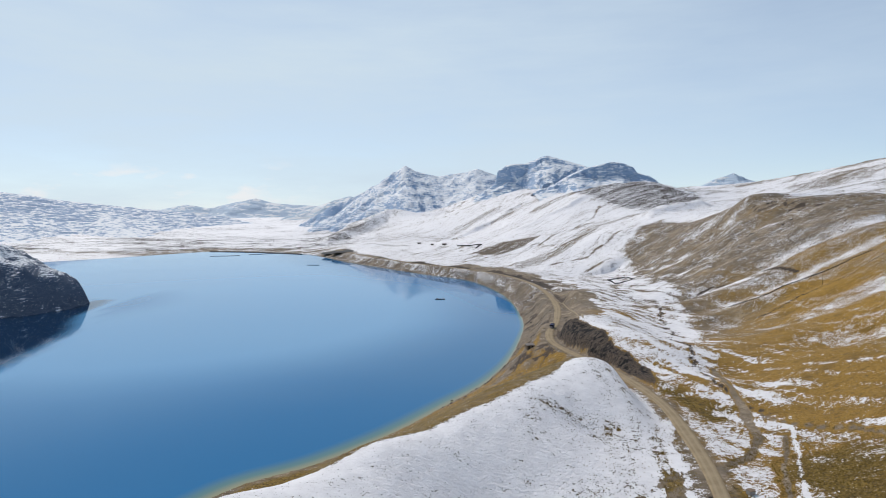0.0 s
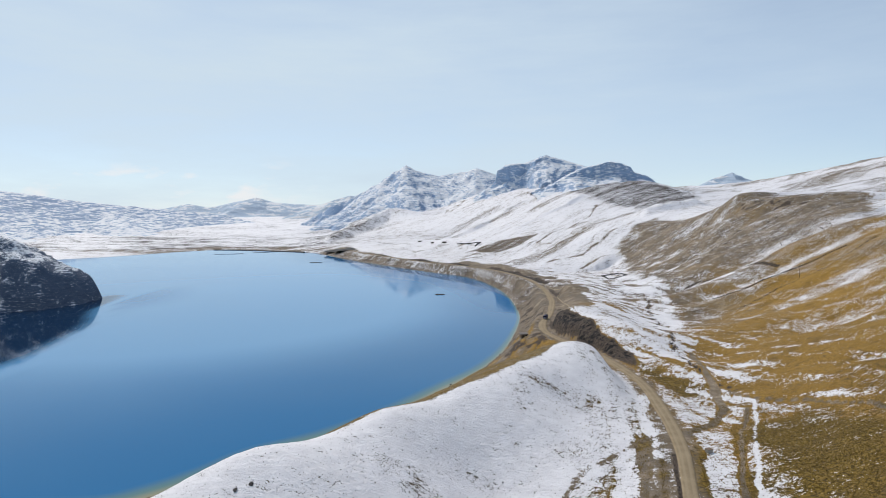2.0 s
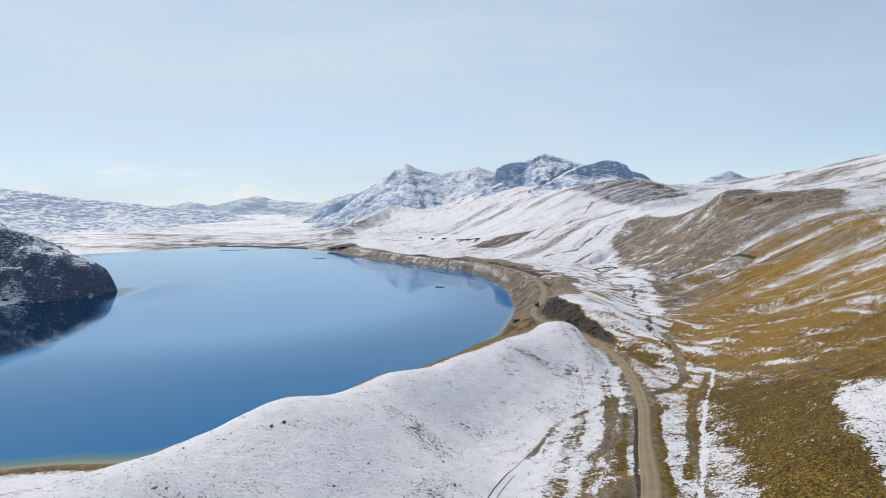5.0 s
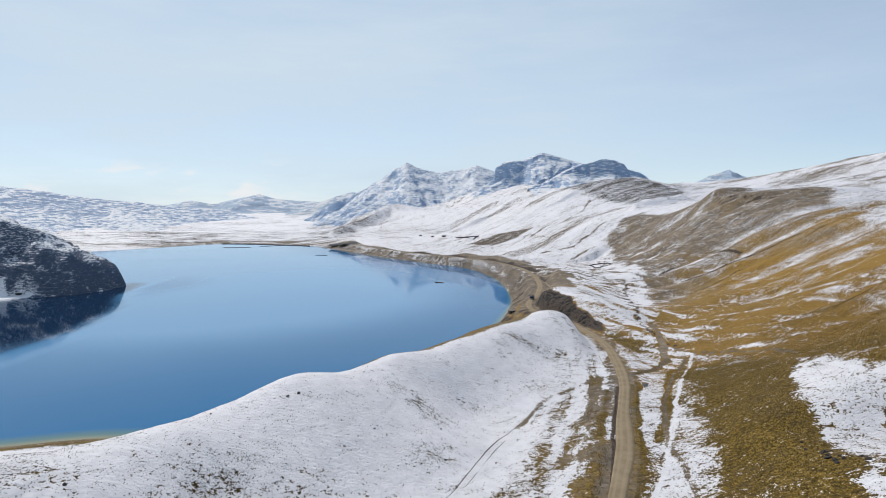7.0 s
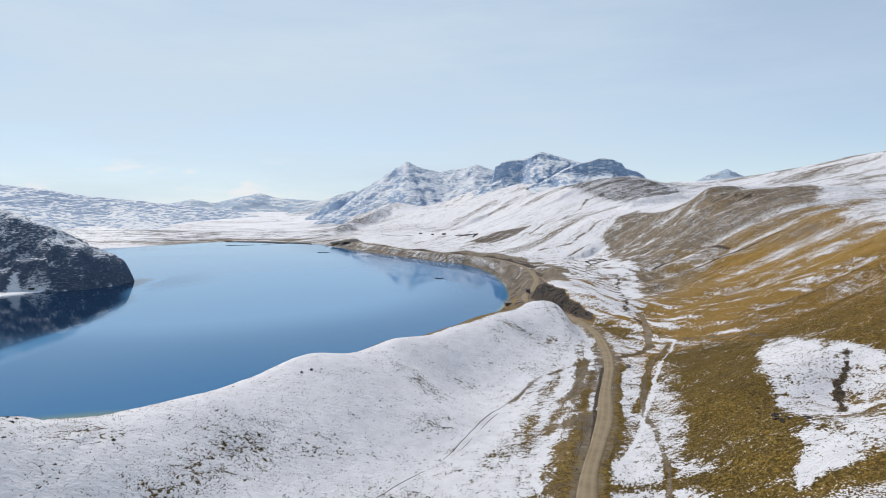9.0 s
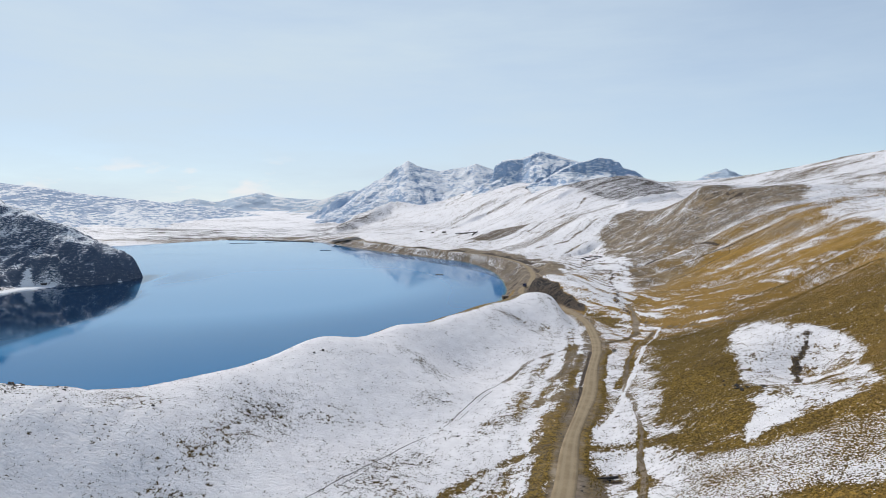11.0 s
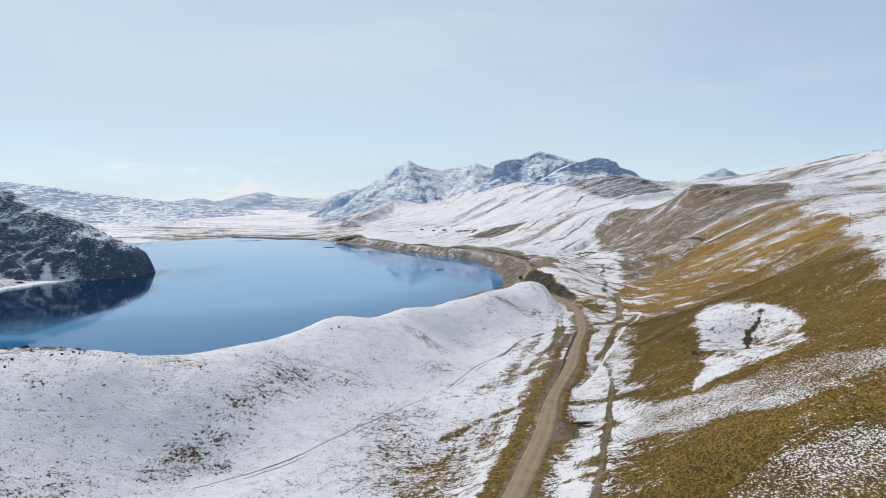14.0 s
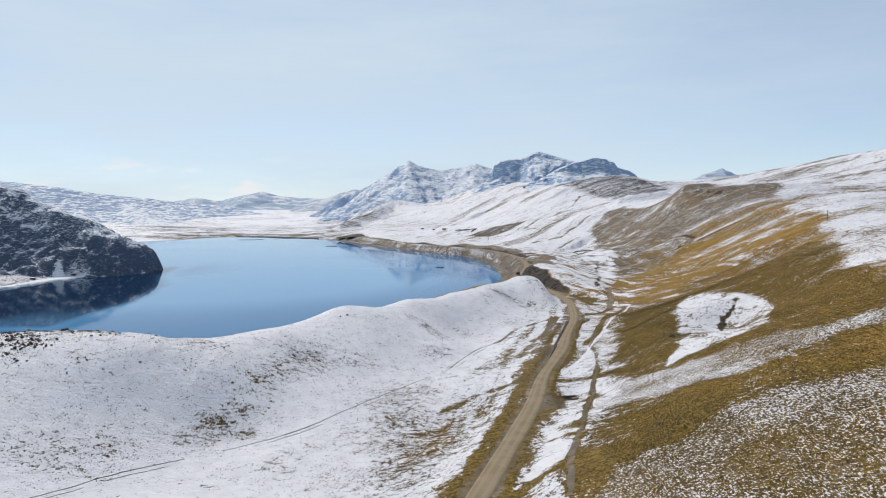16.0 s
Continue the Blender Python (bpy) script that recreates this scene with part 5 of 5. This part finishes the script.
rock_field("boulder", [(rng.uniform(-90, 25), rng.uniform(-20, 120)) for _ in range(30)], (0.35, 0.8), "small dark boulder on the snowy slope", "scattered boulders on the snow", DARK_STONE, 13)
rock_field("boulder", [(-36, 80.5), (-33.6, 82)], (0.9, 1.4), "dark boulder on the crest of the snowy hill", "boulders on the crest", DARK_STONE, 14)
edge = smooth_line(SHORE[5:16], 12)
rock_field("boulder", [(edge[k][0] + rng.uniform(0, 5), edge[k][1] + rng.uniform(-3, 3)) for k in rng.sample(range(30, len(edge)), 60)], (0.5, 1.6), "brown boulder at the waterline", "boulders along the shore", STONE, 15)
rock_field("boulder", [(rng.uniform(196, 262), rng.uniform(400, 520)) for _ in range(40)], (0.8, 2.2), "dark outcrop boulder on the brown spur", "boulders on the spur", DARK_STONE, 16)
row = smooth_line([(152, 279), (163, 279), (177, 279), (189, 275), (204, 277), (222, 283)], 14)
rock_field("boulder", [(p[0] + rng.uniform(-0.5, 0.5), p[1] + rng.uniform(-0.5, 0.5)) for p in row], (0.6, 1.2), "dark stone of a fallen field wall", "stones of the fallen wall", DARK_STONE, 19)
rock_field("boulder", [(57.5 + 0.36 * k + rng.uniform(0, 4), 276 - 2.7 * k + rng.uniform(-3, 3)) for k in range(34)], (0.3, 0.8), "dark broken rock on the cut bank", "rocks on the cut bank", DARK_STONE, 17)
rock_field("boulder", [(ROAD_LINE[k][0] + rng.choice((-1, 1)) * rng.uniform(2.8, 6), ROAD_LINE[k][1] + rng.uniform(-2, 2)) for k in rng.choices(range(2, 80), k=90)], (0.2, 0.6), "loose stone on the road verge", "stones along the road", STONE, 18)


# grass tussocks of the near slopes, too many to count
def build_tussocks(count, box_, chance, seed, material, name, label, size=(0.16, 0.34)):
    g = np.random.default_rng(seed)
    x, y = g.uniform(box_[0], box_[1], count), g.uniform(box_[2], box_[3], count)
    h, shore, road, side = land(x, y)
    keep = (shore > 4) & (road > 3.2) & (g.random(count) < chance(x, y, h, shore, road, side))
    x, y, h = x[keep], y[keep], h[keep]
    n, blades = len(x), 6
    s = g.uniform(*size, n)
    turn = g.uniform(0, 6.28, n)
    ang = turn[:, None] + np.arange(blades)[None] * 6.283 / blades + g.uniform(-0.4, 0.4, (n, blades))
    lean = s[:, None] * g.uniform(0.5, 1.3, (n, blades))
    tall = s[:, None] * g.uniform(0.8, 1.5, (n, blades))
    wide = 0.42 * s[:, None]
    cx, cy = np.cos(ang), np.sin(ang)
    bx, by, bz = x[:, None], y[:, None], h[:, None] - 0.05
    a = np.stack([bx - cy * wide, by + cx * wide, bz + 0 * cx], -1)
    b = np.stack([bx + cy * wide, by - cx * wide, bz + 0 * cx], -1)
    c = np.stack([bx + cx * lean, by + cy * lean, bz + tall], -1)
    co = np.stack([a, b, c], 2).reshape(-1, 3)
    me = bpy.data.meshes.new(name)
    faces = len(co) // 3
    me.vertices.add(len(co))
    me.vertices.foreach_set("co", co.astype(np.float32).ravel())
    me.loops.add(len(co))
    me.loops.foreach_set("vertex_index", np.arange(len(co), dtype=np.int32))
    me.polygons.add(faces)
    me.polygons.foreach_set("loop_start", np.arange(0, len(co), 3, dtype=np.int32))
    me.update(calc_edges=True)
    me.materials.append(material)
    return tagged(new(name, me), label, "grass", kind="stuff")


def straw_material(name, dark, light):
    n = Nodes(name)
    info = n.add("ShaderNodeNewGeometry")
    return n.finish(n.mix(n.calc("ADD", n.calc("MULTIPLY", info.outputs["Random Per Island"], 0.6), n.calc("MULTIPLY", n.noise(6, 3), 0.4)), dark, light), 0.85)


def on_snow(x, y, h, shore, road, side):
    v = ground_cover(x, y, h, shore, road, side)["snow"]
    many = 0.004 + 0.035 * sstep(0.0, 0.7, fbm(x, y, 16, 3, 301)) + 0.9 * np.minimum(blots(x, y, PATCHES, True), 1.1) * sstep(-0.4, 0.4, fbm(x, y, 2.5, 3, 303))
    return np.where((v > 0.40) & (v < 1.2), many, 0.0)


def on_grass(x, y, h, shore, road, side):
    v = ground_cover(x, y, h, shore, road, side)["snow"]
    return np.clip(0.95 - 1.8 * v, 0.06, 0.85)


build_tussocks(480000, (-130, 70, -60, 200), on_snow, 5, straw_material("dark_dry_grass", (0.045, 0.036, 0.022), (0.17, 0.13, 0.07)), "grass_tussocks", "dark dry tussocks poking through thin snow", (0.07, 0.16))
build_tussocks(150000, (30, 150, -75, 150), on_grass, 6, straw_material("olive_straw_grass", (0.11, 0.076, 0.022), (0.30, 0.21, 0.062)), "grass_tussocks", "olive and straw-coloured tussock grass on the hillside", (0.10, 0.22))


# loose stones, too many to count
def build_stones(count, box_, chance, seed, material, label, size):
    g = np.random.default_rng(seed)
    x, y = g.uniform(box_[0], box_[1], count), g.uniform(box_[2], box_[3], count)
    h, shore, road, side = land(x, y)
    keep = (shore > 0.5) & (road > 2.6) & (g.random(count) < chance(x, y, h, shore, road, side))
    x, y, h = x[keep], y[keep], h[keep]
    n = len(x)
    s = size[0] + (size[1] - size[0]) * g.random(n) ** 2.5
    ang = g.uniform(0, 6.28, n)[:, None] + np.arange(5)[None] * 1.2566 + g.uniform(-0.3, 0.3, (n, 5))
    rad = s[:, None] * g.uniform(0.7, 1.25, (n, 5)) * 0.5
    low = np.stack([x[:, None] + np.cos(ang) * rad, y[:, None] + np.sin(ang) * rad, (h - 0.12 * s)[:, None] + 0 * ang], -1)
    mid = np.stack([x[:, None] + np.cos(ang) * rad * 0.72, y[:, None] + np.sin(ang) * rad * 0.72, h[:, None] + s[:, None] * g.uniform(0.3, 0.5, (n, 5))], -1)
    top = np.stack([x, y, h + s * g.uniform(0.5, 0.65, n)], -1)[:, None]
    co = np.concatenate([low, mid, top], 1)
    tris = []
    for k in range(5):
        j = (k + 1) % 5
        tris += [(k, j, 5 + k), (j, 5 + j, 5 + k), (5 + k, 5 + j, 10)]
    faces = (np.arange(n)[:, None, None] * 11 + np.array(tris)[None]).reshape(-1, 3)
    me = bpy.data.meshes.new("loose_stones")
    me.vertices.add(n * 11)
    me.vertices.foreach_set("co", co.astype(np.float32).ravel())
    me.loops.add(faces.size)
    me.loops.foreach_set("vertex_index", faces.astype(np.int32).ravel())
    me.polygons.add(len(faces))
    me.polygons.foreach_set("loop_start", np.arange(0, faces.size, 3, dtype=np.int32))
    me.update(calc_edges=True)
    me.materials.append(material)
    return tagged(new("loose_stones", me), label, "stones", kind="stuff")


def by_shore(x, y, h, shore, road, side):
    return np.where((side > 0) & (y > 215), 0.35 + 0.6 * sstep(0.0, 0.5, fbm(x, y, 9, 3, 311)), 0.0) * sstep(70, 30, shore)


def on_spur(x, y, h, shore, road, side):
    return sstep(0.2, 0.7, fbm(x, y, 22, 3, 313)) * region(x, y, [(160, 560), (165, 420), (200, 330), (262, 350), (320, 440), (262, 492), (225, 530)], 8)


build_stones(9000, (0, 90, 210, 640), by_shore, 21, straw_material("mixed_gravel_stones", (0.07, 0.055, 0.045), (0.42, 0.36, 0.29)), "loose grey and tan stones between the road and the lake", (0.2, 0.8))
build_stones(5000, (150, 330, 320, 570), on_spur, 23, straw_material("spur_stones", (0.03, 0.028, 0.028), (0.16, 0.13, 0.11)), "dark rocks strewn over the brown spur", (0.3, 1.3))


def on_brow(x, y, h, shore, road, side):
    return sstep(-82, -100, x) * sstep(-0.35, 0.4, fbm(x, y, 7, 3, 319)) * sstep(5, 25, y) * (0.25 + 0.75 * sstep(-95, -112, x))


build_stones(9000, (-150, -80, 5, 60), on_brow, 25, straw_material("brow_stones", (0.025, 0.022, 0.020), (0.12, 0.095, 0.075)), "dark stones and frozen hummocks on the snowy brow", (0.15, 0.8))


def on_verge(x, y, h, shore, road, side):
    return sstep(6.5, 2.6, road) * (0.3 + 0.7 * sstep(0.0, 0.5, fbm(x, y, 7, 3, 317)))


build_stones(14000, (-12, 75, -60, 215), on_verge, 24, straw_material("verge_stones", (0.06, 0.048, 0.032), (0.36, 0.29, 0.19)), "loose brown and grey stones along the road verge", (0.10, 0.45))
